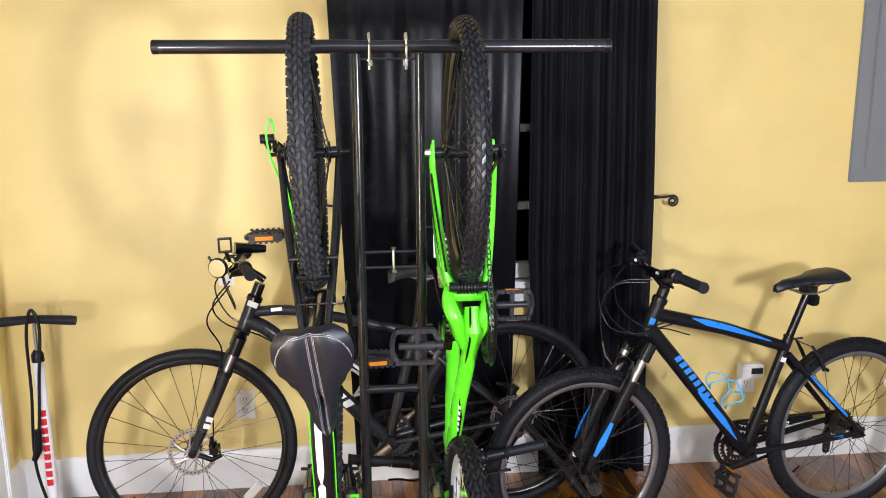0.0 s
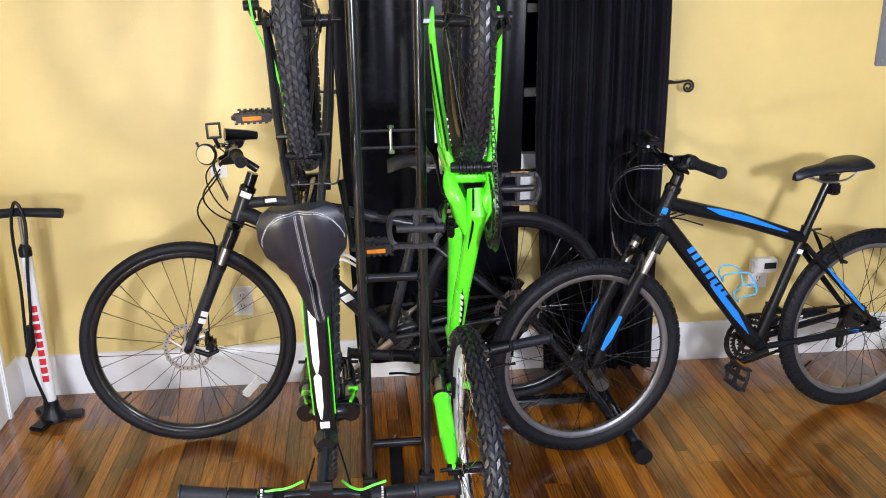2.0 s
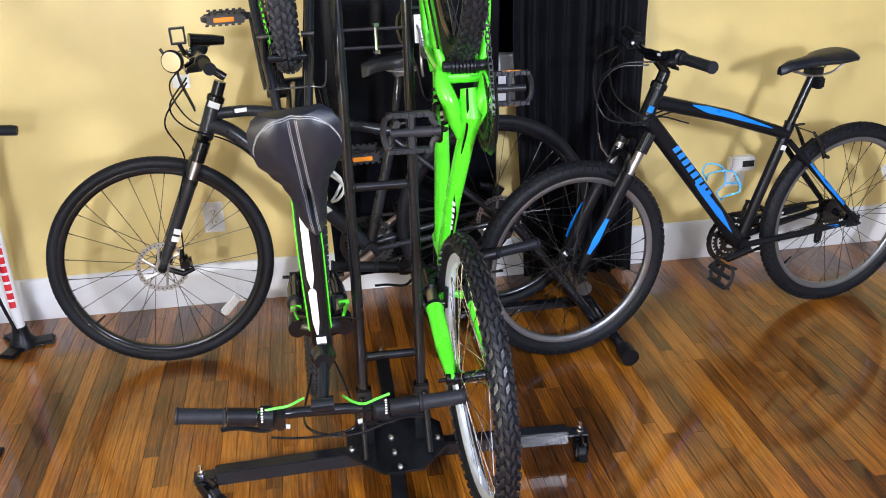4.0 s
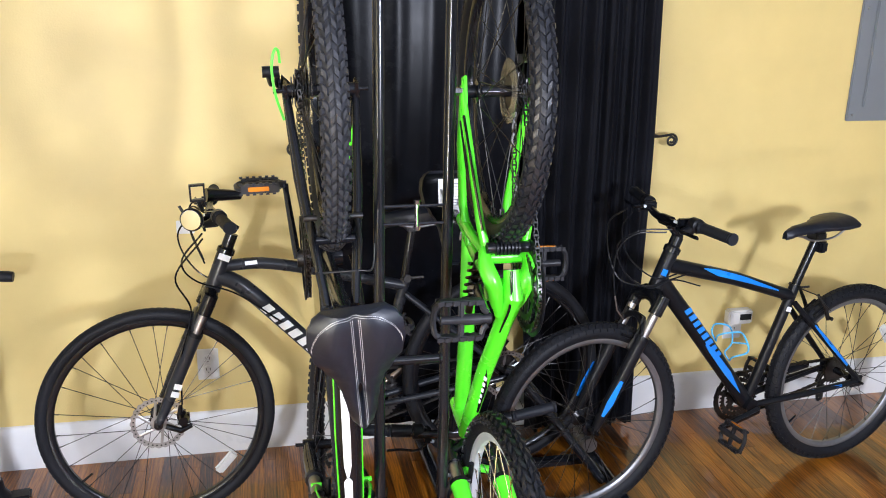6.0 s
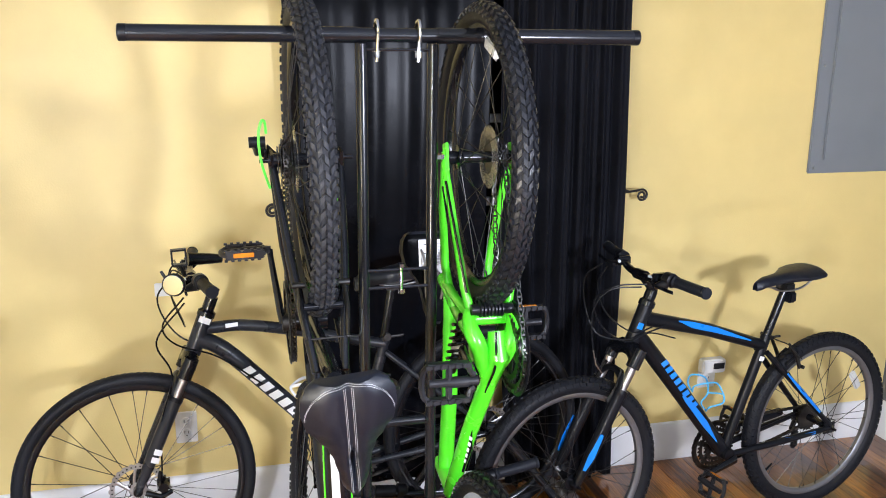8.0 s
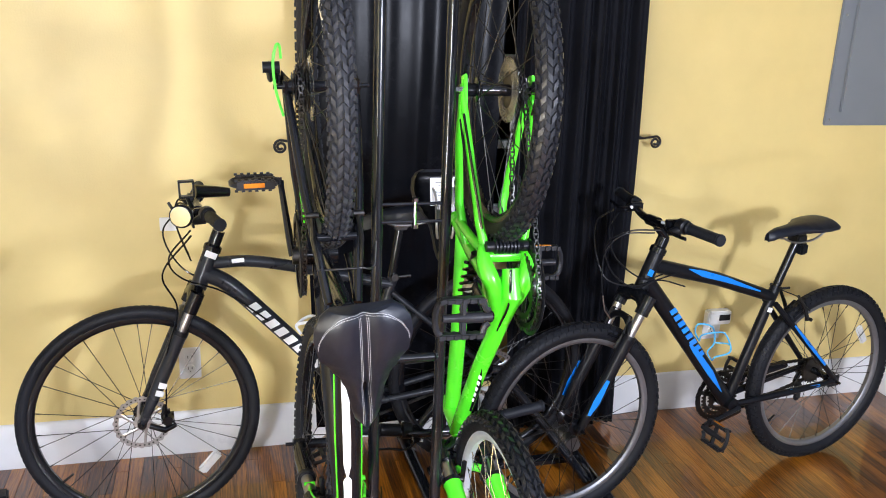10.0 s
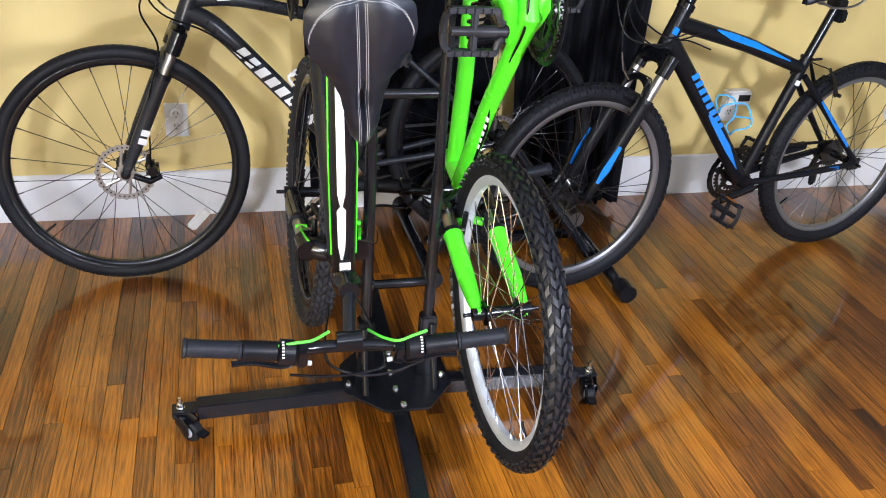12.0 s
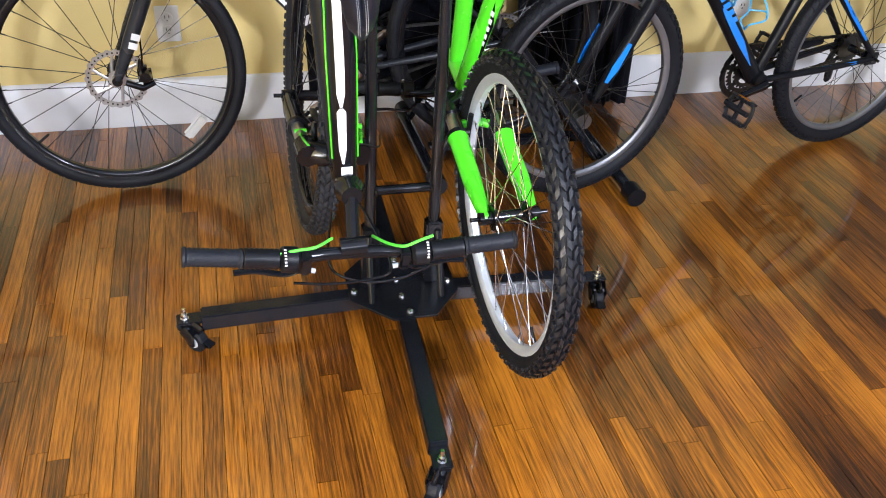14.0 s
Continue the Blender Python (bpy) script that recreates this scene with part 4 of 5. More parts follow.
def hardtail():
    R, F = Vector((-0.06, 2.42, 1.376)), Vector((-0.034, 2.65, 0.47))
    b = empty("bicycle", axes(R, F - R, (0.005, -0.969, -0.246)), label="black and green mountain bicycle hung nose down on the rack", category="bicycle", group="bicycles on the rack")
    wb = (F - R).length
    rear = wheel(b, "rear_wheel", (0, 0, 0), 0.313, 0.047, FINE_KNOBS, BLACK, DARKSTEEL, hub_w=0.062, label="knobbly black rubber tyre")
    cassette(rear, 7, 0.050, 0.024, -0.026)
    spoke_reflector(rear, 0.16, math.pi + 0.25)
    steer, pv = radians(-5.5), (0.80, 0, 0.34)
    pm = Matrix.Translation(pv) @ Matrix.Rotation(steer, 4, "Z") @ Matrix.Translation(-Vector(pv))
    fc = pm @ Vector((wb, 0, 0))
    wheel(b, "front_wheel", fc, 0.313, 0.047, FINE_KNOBS, BLACK, DARKSTEEL, turn=steer, label="knobbly black rubber tyre")
    fr = bmesh.new()
    tube(fr, [(0.742, 0, 0.485), (0.80, 0, 0.345)], 0.0215, 16)
    tube(fr, [(0.285, 0, 0.335), (0.52, 0, 0.405), (0.755, 0, 0.452)], [0.020, 0.0245, 0.021], 16)
    tube(fr, [(0.787, 0, 0.375), (0.60, 0, 0.18), (0.40, 0, -0.03)], [0.021, 0.024, 0.021], 14)
    tube(fr, [(0.40, 0, -0.03), (0.262, 0, 0.385)], 0.0165, 14)
    tube(fr, [(0.40, -0.036, -0.03), (0.40, 0.036, -0.03)], 0.022, 16)
    stays(fr, (0.385, -0.028), (0, 0), 0.028, 0.068, 0.0105)
    stays(fr, (0.285, 0.325), (0, -0.006), 0.026, 0.068, 0.0095)
    tube(fr, [(0.20, -0.036, 0.235), (0.20, 0.036, 0.235)], 0.008, 10)
    for s in (-1, 1):
        box(fr, (-0.018, s * 0.068 - 0.003, -0.018), (0.03, s * 0.068 + 0.003, 0.018), 0.002)
    part("frame", fr, BLACK, b, "glossy black frame with green edges")
    d = bmesh.new()
    n = Vector((-0.24, 0, 0.97))
    q = lambda t, y=0.0, up=0.0: Vector((0.285 + 0.47 * t, y, 0.335 + (0.14 * t if t < 0.5 else 0.07 + 0.094 * (t - 0.5)))) + n * ((0.0165 + 0.009 * t if t < 0.5 else 0.021 - 0.004 * (t - 0.5)) * (1.2 if abs(y) < 0.01 else 0.1) + up)
    strip(d, [q(0.10, -0.006), q(0.3, -0.006), q(0.49, -0.006), q(0.52, -0.006), q(0.62, -0.006), q(0.67, -0.006)], [0.012, 0.014, 0.015, 0.015, 0.014, 0.004], n, 0.002)
    strip(d, [q(0.675, -0.006), q(0.69, -0.006), q(0.84, -0.006), q(0.90, -0.006)], [0.006, 0.016, 0.013, 0.003], n, 0.002)
    strip(d, [q(0.915), q(0.965)], 0.02, n, 0.0025)
    part("white_stripe", d, WHITE, b, "white stripe decal on the top tube")
    part("sticker", strip(bmesh.new(), [q(0.97), q(0.995)], 0.019, n, 0.0025), ORANGE, b, "red-orange warning sticker")
    for s in (-1, 1):
        part("green_edge", tube(bmesh.new(), [q(0.02, s * 0.0200), q(0.49, s * 0.0243), q(0.9, s * 0.0220)], 0.0022, 6), GREEN, b, "bright green edge line")
        part("green_edge", tube(bmesh.new(), [(0.30, s * 0.037, 0.0), (0.14, s * 0.052, 0.0), (0.04, s * 0.066, 0.008)], 0.003, 6), GREEN, b, "bright green edge line")
    suspension_fork(b, (0.825, 0, 0.30), (wb, 0, 0), 0.052, BLACK, BLACK, turn=steer, pivot=pv)
    v_brake(b, (0.845, 0, 0.225), (-0.45, 0, 0.9), 0.056, GREEN)
    v_brake(b, (0.175, 0, 0.20), (0.62, 0, 0.78), 0.042, DARKSTEEL)
    part("headset", lathe(bmesh.new(), [(0.018, 0), (0.026, 0.002), (0.026, 0.010), (0.020, 0.020), (0.018, 0.045)], 18, axis="Z", m=axes((0.742, 0, 0.485), (0.9, 0, 0.4), (-0.38, 0, 0.92))), BLACK, b)
    stem(b, (0.732, 0, 0.516), (0.765, -0.010, 0.600))
    handlebar(b, (0.774, -0.006, 0.606), 0.546, 0.016, 0.030, turn=radians(-5.6), twist=True, grip_len=0.088, pivot=(0.74, 0, 0.5))
    for pts in ([(0.738, -0.140, 0.622), (0.730, -0.105, 0.624), (0.730, -0.075, 0.622), (0.738, -0.045, 0.600)],
                [(0.732, 0.120, 0.624), (0.734, 0.095, 0.630), (0.746, 0.070, 0.628), (0.766, 0.048, 0.600), (0.79, 0.03, 0.56)]):
        part("shift_cable", tube(bmesh.new(), curve_pts(pts, 7), 0.0027, 7), GREENCABLE, b, "bright green cable housing")
    for pts in ([(0.800, -0.115, 0.634), (0.806, -0.06, 0.640), (0.806, 0.0, 0.642), (0.800, 0.05, 0.630), (0.81, 0.04, 0.53), (0.83, 0.01, 0.38)],
                [(0.800, 0.115, 0.634), (0.808, 0.06, 0.646), (0.812, 0.0, 0.640), (0.808, -0.05, 0.60), (0.80, -0.03, 0.48)]):
        part("brake_cable", tube(bmesh.new(), curve_pts(pts, 7), 0.0025, 7), BLACK, b)
    lp = bmesh.new()
    tube(lp, curve_pts([(0.06, -0.074, -0.002), (0.0, -0.088, 0.015), (-0.055, -0.092, 0.02), (-0.085, -0.085, 0.012), (-0.08, -0.078, 0.0), (-0.055, -0.076, -0.005)], 8), 0.0026, 8)
    part("derailleur_cable", lp, GREENCABLE, b, "looped green cable housing")
    seatpost(b, (0.285, 0, 0.33), (0.245, 0, 0.47))
    saddle(b, (0.292, 0.010, 0.495), 0.270, 0.156, tilt=radians(2), stitches=True, skirt=0.45, yaw=radians(4))
    crankset(b, (0.40, 0, -0.03), math.atan2(-0.09, -0.146), [(42, 0.085), (32, 0.066)], 0.165, BLACK, 0.092, pedal_turn=radians(75))
    chain(b, (0.40, -0.03), 0.085, (0, 0), 0.038, -0.043, -0.043)
    derailleur(b, (-0.035, -0.098, -0.012), (0.03, -0.055, -0.075))


hardtail()


# ---- the bright green full-suspension bicycle, hung with its underside outwards ----
TIP = radians(-1.5)     # slant of the green bicycle's fork and front wheel


def full_suspension():
    R, F = Vector((0.298, 2.42, 1.371)), Vector((0.290, 2.195, 0.405))
    b = empty("bicycle", axes(R, F - R, (0.012, 0.973, -0.232)), label="bright green full-suspension bicycle hung nose down on the rack", category="bicycle", group="bicycles on the rack")
    wb = (F - R).length
    rear = wheel(b, "rear_wheel", (0, 0, 0), 0.313, 0.048, SMOOTHER, BLACK, DARKSTEEL, hub_w=0.062, label="worn black rubber tyre with low blocks")
    cassette(rear, 7, 0.048, 0.024, -0.026)
    spoke_reflector(rear, 0.235, math.pi - 0.55)
    front = wheel(b, "front_wheel", (wb, 0, 0), 0.318, 0.046, KNOBBY, ALLOY, CHROME, n=36, turn=radians(-2), tip=TIP, rim_h=0.017, label="chunky knobbly black rubber tyre", rim_label="silver alloy rim")
    fr = bmesh.new()
    # rear swing arm
    for s in (-1, 1):
        tube(fr, [(-0.02, s * 0.072, 0.0), (0.02, s * 0.074, -0.004), (0.16, s * 0.062, -0.02), (0.27, s * 0.05, -0.028), (0.335, s * 0.036, -0.03)], [0.005, 0.009, 0.0105, 0.0115, 0.0125], 12, flat=0.8)
        tube(fr, [(-0.01, s * 0.072, 0.006), (0.10, s * 0.064, 0.075), (0.23, s * 0.05, 0.13), (0.32, s * 0.038, 0.12)], [0.007, 0.0088, 0.0098, 0.0098], 12)
        tube(fr, [(0.27, s * 0.047, 0.14), (0.30, s * 0.045, 0.06), (0.325, s * 0.04, -0.015)], [0.010, 0.0105, 0.010], 10)
        box(fr, (-0.03, s * 0.071 - 0.003, -0.016), (0.03, s * 0.071 + 0.003, 0.016), 0.002)
    tube(fr, [(0.335, -0.036, -0.03), (0.335, 0.036, -0.03)], 0.014, 12)
    for s in (-1, 1):
        tube(fr, curve_pts([(0.318, s * 0.044, -0.030), (0.350, s * 0.046, -0.050), (0.385, s * 0.034, -0.058), (0.425, s * 0.022, -0.040), (0.455, s * 0.008, -0.008)], 5), [0.011 + 0.007 * math.sin(math.pi * min(1, i / 18)) for i in range(21)], 14)
    # main frame
    tube(fr, [(0.36, -0.008, -0.052), (0.41, -0.010, -0.055), (0.47, -0.006, 0.005), (0.60, 0.005, 0.135), (0.715, 0.010, 0.245), (0.80, 0.010, 0.335)], [0.018, 0.0245, 0.0195, 0.019, 0.0185, 0.0175], 16)
    tube(fr, [(0.40, -0.042, -0.035), (0.40, 0.042, -0.035)], 0.0225, 18)
    tube(fr, [(0.40, 0.018, -0.02), (0.34, 0.012, 0.17), (0.27, 0, 0.36)], [0.017, 0.0165, 0.016], 14)
    tube(fr, [(0.30, 0, 0.29), (0.55, 0, 0.34), (0.765, 0, 0.42)], [0.018, 0.02, 0.02], 14)
    tube(fr, [(0.755, 0, 0.46), (0.812, 0, 0.315)], 0.022, 16)
    part("frame", fr, GREEN, b, "glossy bright green frame")
    prof = [(0.011, -0.044), (0.011, -0.024)]
    for k in range(7):
        y = -0.023 + k * 0.0075
        prof += [(0.0115, y), (0.0160, y + 0.001), (0.0160, y + 0.004), (0.0115, y + 0.005)]
    prof += [(0.011, 0.031), (0.011, 0.044)]
    sp = lathe(bmesh.new(), prof, 16, m=pose(0.315, 0, -0.052))
    part("pivot_axle", sp, PLASTIC, b, "black ribbed pivot axle")
    sk = bmesh.new()
    helix = [(0.36 + 0.10 * k / 60, 0.018 * math.cos(k * 0.62) + 0.022, 0.12 + 0.018 * math.sin(k * 0.62) + 0.08 * k / 60) for k in range(61)]
    tube(sk, helix, 0.004, 6)
    part("shock_spring", sk, BLACK, b, "black coil of the rear shock")
    part("shock_collar", tube(bmesh.new(), [(0.40, 0.022, 0.150), (0.425, 0.022, 0.171)], 0.013, 12), WHITE, b, "white shock collar")
    part("shock_body", tube(bmesh.new(), [(0.34, 0.022, 0.105), (0.48, 0.022, 0.215)], 0.009, 10), DARKSTEEL, b)
    line = bmesh.new()
    tube(line, curve_pts([(0.36, 0.0, -0.076), (0.43, 0.0, -0.062), (0.50, 0.003, 0.014), (0.62, 0.006, 0.134), (0.74, 0.006, 0.254)], 6), 0.0027, 6)
    tube(line, [(0.05, 0.078, -0.02), (0.16, 0.066, -0.036), (0.28, 0.05, -0.045)], 0.0026, 6)
    part("cable", line, BLACK, b)
    dd = Vector((0.10, 0, 0.098)).normalized()
    nn = Vector((dd.z, 0, -dd.x)) 
    nl = (nn + Vector((0, 0.75, 0))).normalized()
    st = Vector((0.60, 0, 0.135)) + nl * 0.0198
    bars(b, WHITE, "slanted white bar on a dark flash", st, st + dd * 0.115, nl, 5, 0.020, 0.001, 0.42, 0.35)
    fl = bmesh.new()
    f2 = bmesh.new()
    strip(fl, [st - dd * 0.03 - nl * 0.0003, st + dd * 0.04 - nl * 0.0004, st + dd * 0.15 - nl * 0.001], [0.006, 0.031, 0.024], nl, 0.0006)
    strip(f2, [(0.06, 0.083, -0.012), (0.15, 0.075, -0.022), (0.24, 0.064, -0.03)], [0.006, 0.009, 0.003], (0.05, 1, -0.25), 0.001)
    part("dark_flash", fl, BLACK, b, "black painted flash")
    part("dark_flash", f2, BLACK, b, "black painted flash")
    suspension_fork(b, (0.835, 0, 0.275), (wb, 0, 0), 0.051, BLACK, GREEN, lower_top=0.30, r=0.0205, tip=TIP)
    v_brake(b, (0.875, 0, 0.19), (-0.42, 0, 0.9), 0.045, DARKSTEEL)
    stem(b, (0.748, 0, 0.49), (0.86, 0, 0.545))
    handlebar(b, (0.86, 0, 0.545), 0.59, 0.018, 0.035, turn=radians(-2), cable=BLACK, twist=True, pivot=(0.74, 0, 0.5))
    seatpost(b, (0.285, 0, 0.34), (0.262, 0, 0.46))
    saddle(b, (0.272, 0, 0.495), 0.245, 0.16, paper=True)
    crankset(b, (0.40, 0, -0.035), radians(102), [(42, 0.088), (32, 0.068)], 0.16, BLACK, 0.098, pedal_turn=radians(170), amber=(True, False))
    chain(b, (0.40, -0.035), 0.088, (0, 0), 0.036, -0.043, -0.043)
    derailleur(b, (-0.004, -0.085, -0.028), (0.05, -0.05, -0.085))
    part("axle_nut", tube(bmesh.new(), [(0, 0.074, 0), (0, 0.092, 0)], 0.009, 6), CHROME, b)


full_suspension()


# ---- the matt black and blue bicycle on the floor ----
def blue_bike():
    R, F = Vector((1.748, 3.072, 0.322)), Vector((0.740, 2.896, 0.322))
    b = empty("bicycle", axes(R, F - R, (0, 0.005, 1)), label="matt black and blue mountain bicycle standing on the floor", category="bicycle", group="bicycles on the floor")
    wb = (F - R).length
    rear = wheel(b, "rear_wheel", (0, 0, 0), 0.322, 0.052, TRAIL, RIM, DARKSTEEL, hub_w=0.062, label="black rubber trail tyre")
    cassette(rear, 7, 0.048, 0.024, -0.026, guard=False)
    spoke_reflector(rear, 0.215, 3.74)
    wheel(b, "front_wheel", (wb, 0, 0), 0.322, 0.052, TRAIL, RIM, DARKSTEEL, label="black rubber trail tyre")
    fr = bmesh.new()
    tube(fr, [(0.766, 0, 0.512), (0.817, 0, 0.390)], 0.0225, 16)
    tube(fr, [(0.281, 0, 0.318), (0.52, 0, 0.404), (0.772, 0, 0.474)], [0.0185, 0.0215, 0.0225], 16)
    tube(fr, [(0.795, 0, 0.428), (0.60, 0, 0.196), (0.41, 0, -0.038)], [0.025, 0.027, 0.025], 16)
    tube(fr, [(0.41, 0, -0.038), (0.266, 0, 0.352)], 0.0168, 16)
    tube(fr, [(0.41, -0.036, -0.038), (0.41, 0.036, -0.038)], 0.023, 16)
    stays(fr, (0.392, -0.036), (0, 0), 0.03, 0.068, 0.0115)
    stays(fr, (0.282, 0.300), (0, 0.006), 0.024, 0.068, 0.0105)
    for s in (-1, 1):
        box(fr, (-0.02, s * 0.068 - 0.003, -0.02), (0.03, s * 0.068 + 0.003, 0.02), 0.002)
    part("frame", fr, MATT, b, "matt black frame")
    for s in (-1, 1):
        n = (0, s, 0.0)
        for pts, ws, nn in (
                ([(0.352, s * 0.0195, 0.350), (0.50, s * 0.0210, 0.405), (0.60, s * 0.0215, 0.436), (0.655, s * 0.0215, 0.456)], [0.004, 0.018, 0.020, 0.003], (0, s, 0.35)),
                ([(0.462, s * 0.0255, 0.016), (0.52, s * 0.0265, 0.092), (0.60, s * 0.0275, 0.186), (0.622, s * 0.0275, 0.206)], [0.002, 0.022, 0.018, 0.004], n),
                ([(0.285, s * 0.0445, -0.022), (0.19, s * 0.0570, -0.014), (0.07, s * 0.0700, -0.004)], [0.010, 0.014, 0.008], (0, s, 0.3)),
                ([(0.205, s * 0.0475, 0.222), (0.14, s * 0.058, 0.152), (0.06, s * 0.070, 0.068)], [0.006, 0.013, 0.008], (0, s, 0.3))):
            part("blue_flash", strip(bmesh.new(), pts, ws, nn, 0.002), BLUE, b, "bright blue painted flash")
        p0, p1 = Vector((0.706, s * 0.0268, 0.334)), Vector((0.560, s * 0.0272, 0.152))
        bars(b, BLUE, "plain blue bar", p1 if s < 0 else p0, p0 if s < 0 else p1, n, 8, 0.023, 0.0012, 0.36, 0.2)
    part("head_badge", strip(bmesh.new(), [(0.795, 0.0228, 0.468), (0.803, 0.0228, 0.450)], 0.020, (0, 1, 0), 0.001), BLUE, b)
    gl = bmesh.new()
    strip(gl, [(0.292, 0.0172, 0.285), (0.297, 0.0172, 0.270)], 0.020, (0, 1, 0), 0.001)
    part("seat_tube_band", gl, WHITE, b, "white band on the seat tube")
    cs = bmesh.new()
    tube(cs, [(0.33, -0.044, 0.010), (0.10, -0.064, 0.022)], 0.0145, 12)
    part("chainstay_guard", cs, MATT, b, "black chainstay guard")
    bars(b, WHITE, "plain white bar on the guard", (0.31, -0.0305, 0.012), (0.20, -0.0405, 0.018), (0, 1, 0), 6, 0.013, 0.001, 0.3, 0.2)
    fk = suspension_fork(b, (0.832, 0, 0.372), (wb, 0, 0), 0.056, MATT, MATT, lower_top=0.27, r=0.0195)
    for s in (-1, 1):
        fd = bmesh.new()
        strip(fd, [(0.953, s * 0.0752, 0.158), (0.987, s * 0.0738, 0.092), (1.008, s * 0.071, 0.052)], [0.012, 0.022, 0.010], (0.2, s, 0.05), 0.001)
        part("fork_flash", fd, BLUE, fk, "blue flash on the fork leg")
    v_brake(b, (0.918, 0, 0.245), (-0.42, 0, 0.90), 0.045)
    v_brake(b, (0.15, 0, 0.235), (0.55, 0, 0.83), 0.045)
    part("headset", lathe(bmesh.new(), [(0.018, -0.002), (0.025, 0), (0.025, 0.016), (0.018, 0.022), (0.018, 0.05)], 18, axis="Z", m=axes((0.766, 0, 0.512), (0.92, 0, 0.39), (-0.39, 0, 0.92))), BLACK, b)
    stem(b, (0.746, 0, 0.562), (0.792, 0, 0.612))
    handlebar(b, (0.795, 0, 0.614), 0.572, 0.017, 0.042, turn=radians(-8), pivot=(0.75, 0, 0.6))
    for pts in ([(0.815, -0.165, 0.610), (0.90, -0.13, 0.585), (0.945, -0.06, 0.52), (0.925, -0.02, 0.44), (0.86, 0.024, 0.425), (0.79, 0.028, 0.435), (0.70, 0.022, 0.448)],
                [(0.862, 0.12, 0.622), (0.945, 0.09, 0.617), (0.975, 0.03, 0.56), (0.93, 0.015, 0.47), (0.85, 0.027, 0.418), (0.77, 0.028, 0.435), (0.66, 0.018, 0.40)],
                [(0.805, -0.155, 0.600), (0.86, -0.12, 0.56), (0.875, -0.05, 0.49), (0.83, 0.026, 0.445), (0.76, 0.028, 0.452)],
                [(0.872, 0.11, 0.612), (0.955, 0.08, 0.605), (0.990, 0.05, 0.54), (0.985, 0.052, 0.42), (0.955, 0.056, 0.35)]):
        part("cable", tube(bmesh.new(), curve_pts(pts, 8), 0.0023, 7), PLASTIC, b)
    part("brake_noodle", tube(bmesh.new(), [(0.985, 0.052, 0.42), (0.975, 0.054, 0.375), (0.952, 0.056, 0.345)], 0.0024, 7), STEEL, b, "bright brake cable noodle")
    seatpost(b, (0.270, 0, 0.340), (0.205, 0, 0.504), light=True)
    saddle(b, (0.210, 0, 0.529), 0.252, 0.15, tilt=radians(-1), rise=0.006, skirt=0.45)
    q = bmesh.new()
    tube(q, [(0.266, -0.022, 0.350), (0.266, 0.022, 0.350)], 0.006, 10)
    tube(q, [(0.259, 0.022, 0.350), (0.235, 0.028, 0.352)], 0.004, 8)
    part("quick_release", q, DARKSTEEL, b)
    crankset(b, (0.41, 0, -0.038), radians(170), [(42, 0.086), (32, 0.068), (22, 0.048)], 0.160, BLACK, pedal_turn=radians(75))
    chain(b, (0.41, -0.038), 0.086, (0, 0), 0.036, -0.043, -0.043)
    derailleur(b, (0.0, -0.08, -0.03), (0.03, -0.05, -0.11))
    w = bmesh.new()
    d, up = Vector((0.636, 0, 0.772)), Vector((-0.772, 0, 0.636))
    o = Vector((0.522, 0, 0.10)) + up * 0.034
    for s in (-1, 1):
        loop = [o + up * 0.0, o + d * 0.02 + up * 0.01 + Vector((0, s * 0.02, 0)), o + d * 0.01 + up * 0.055 + Vector((0, s * 0.038, 0)), o + d * 0.07 + up * 0.075 + Vector((0, s * 0.030, 0)), o + d * 0.115 + up * 0.045 + Vector((0, s * 0.038, 0)), o + d * 0.125 + up * 0.012 + Vector((0, s * 0.016, 0)), o + d * 0.10]
        tube(w, curve_pts(loop, 7), 0.0028, 8)
    tube(w, curve_pts([o + d * 0.01 + up * 0.055 + Vector((0, -0.038, 0)), o - d * 0.005 + up * 0.08, o + d * 0.01 + up * 0.055 + Vector((0, 0.038, 0))], 7), 0.0028, 8)
    part("bottle_cage", w, CYAN, b, "light blue wire bottle cage")


blue_bike()


# ---- the dark grey hybrid bicycle, its rear wheel held in a trainer ----
HYB_R, HYB_F = Vector((0.565, 3.195, 0.375)), Vector((-0.505, 3.115, 0.342))


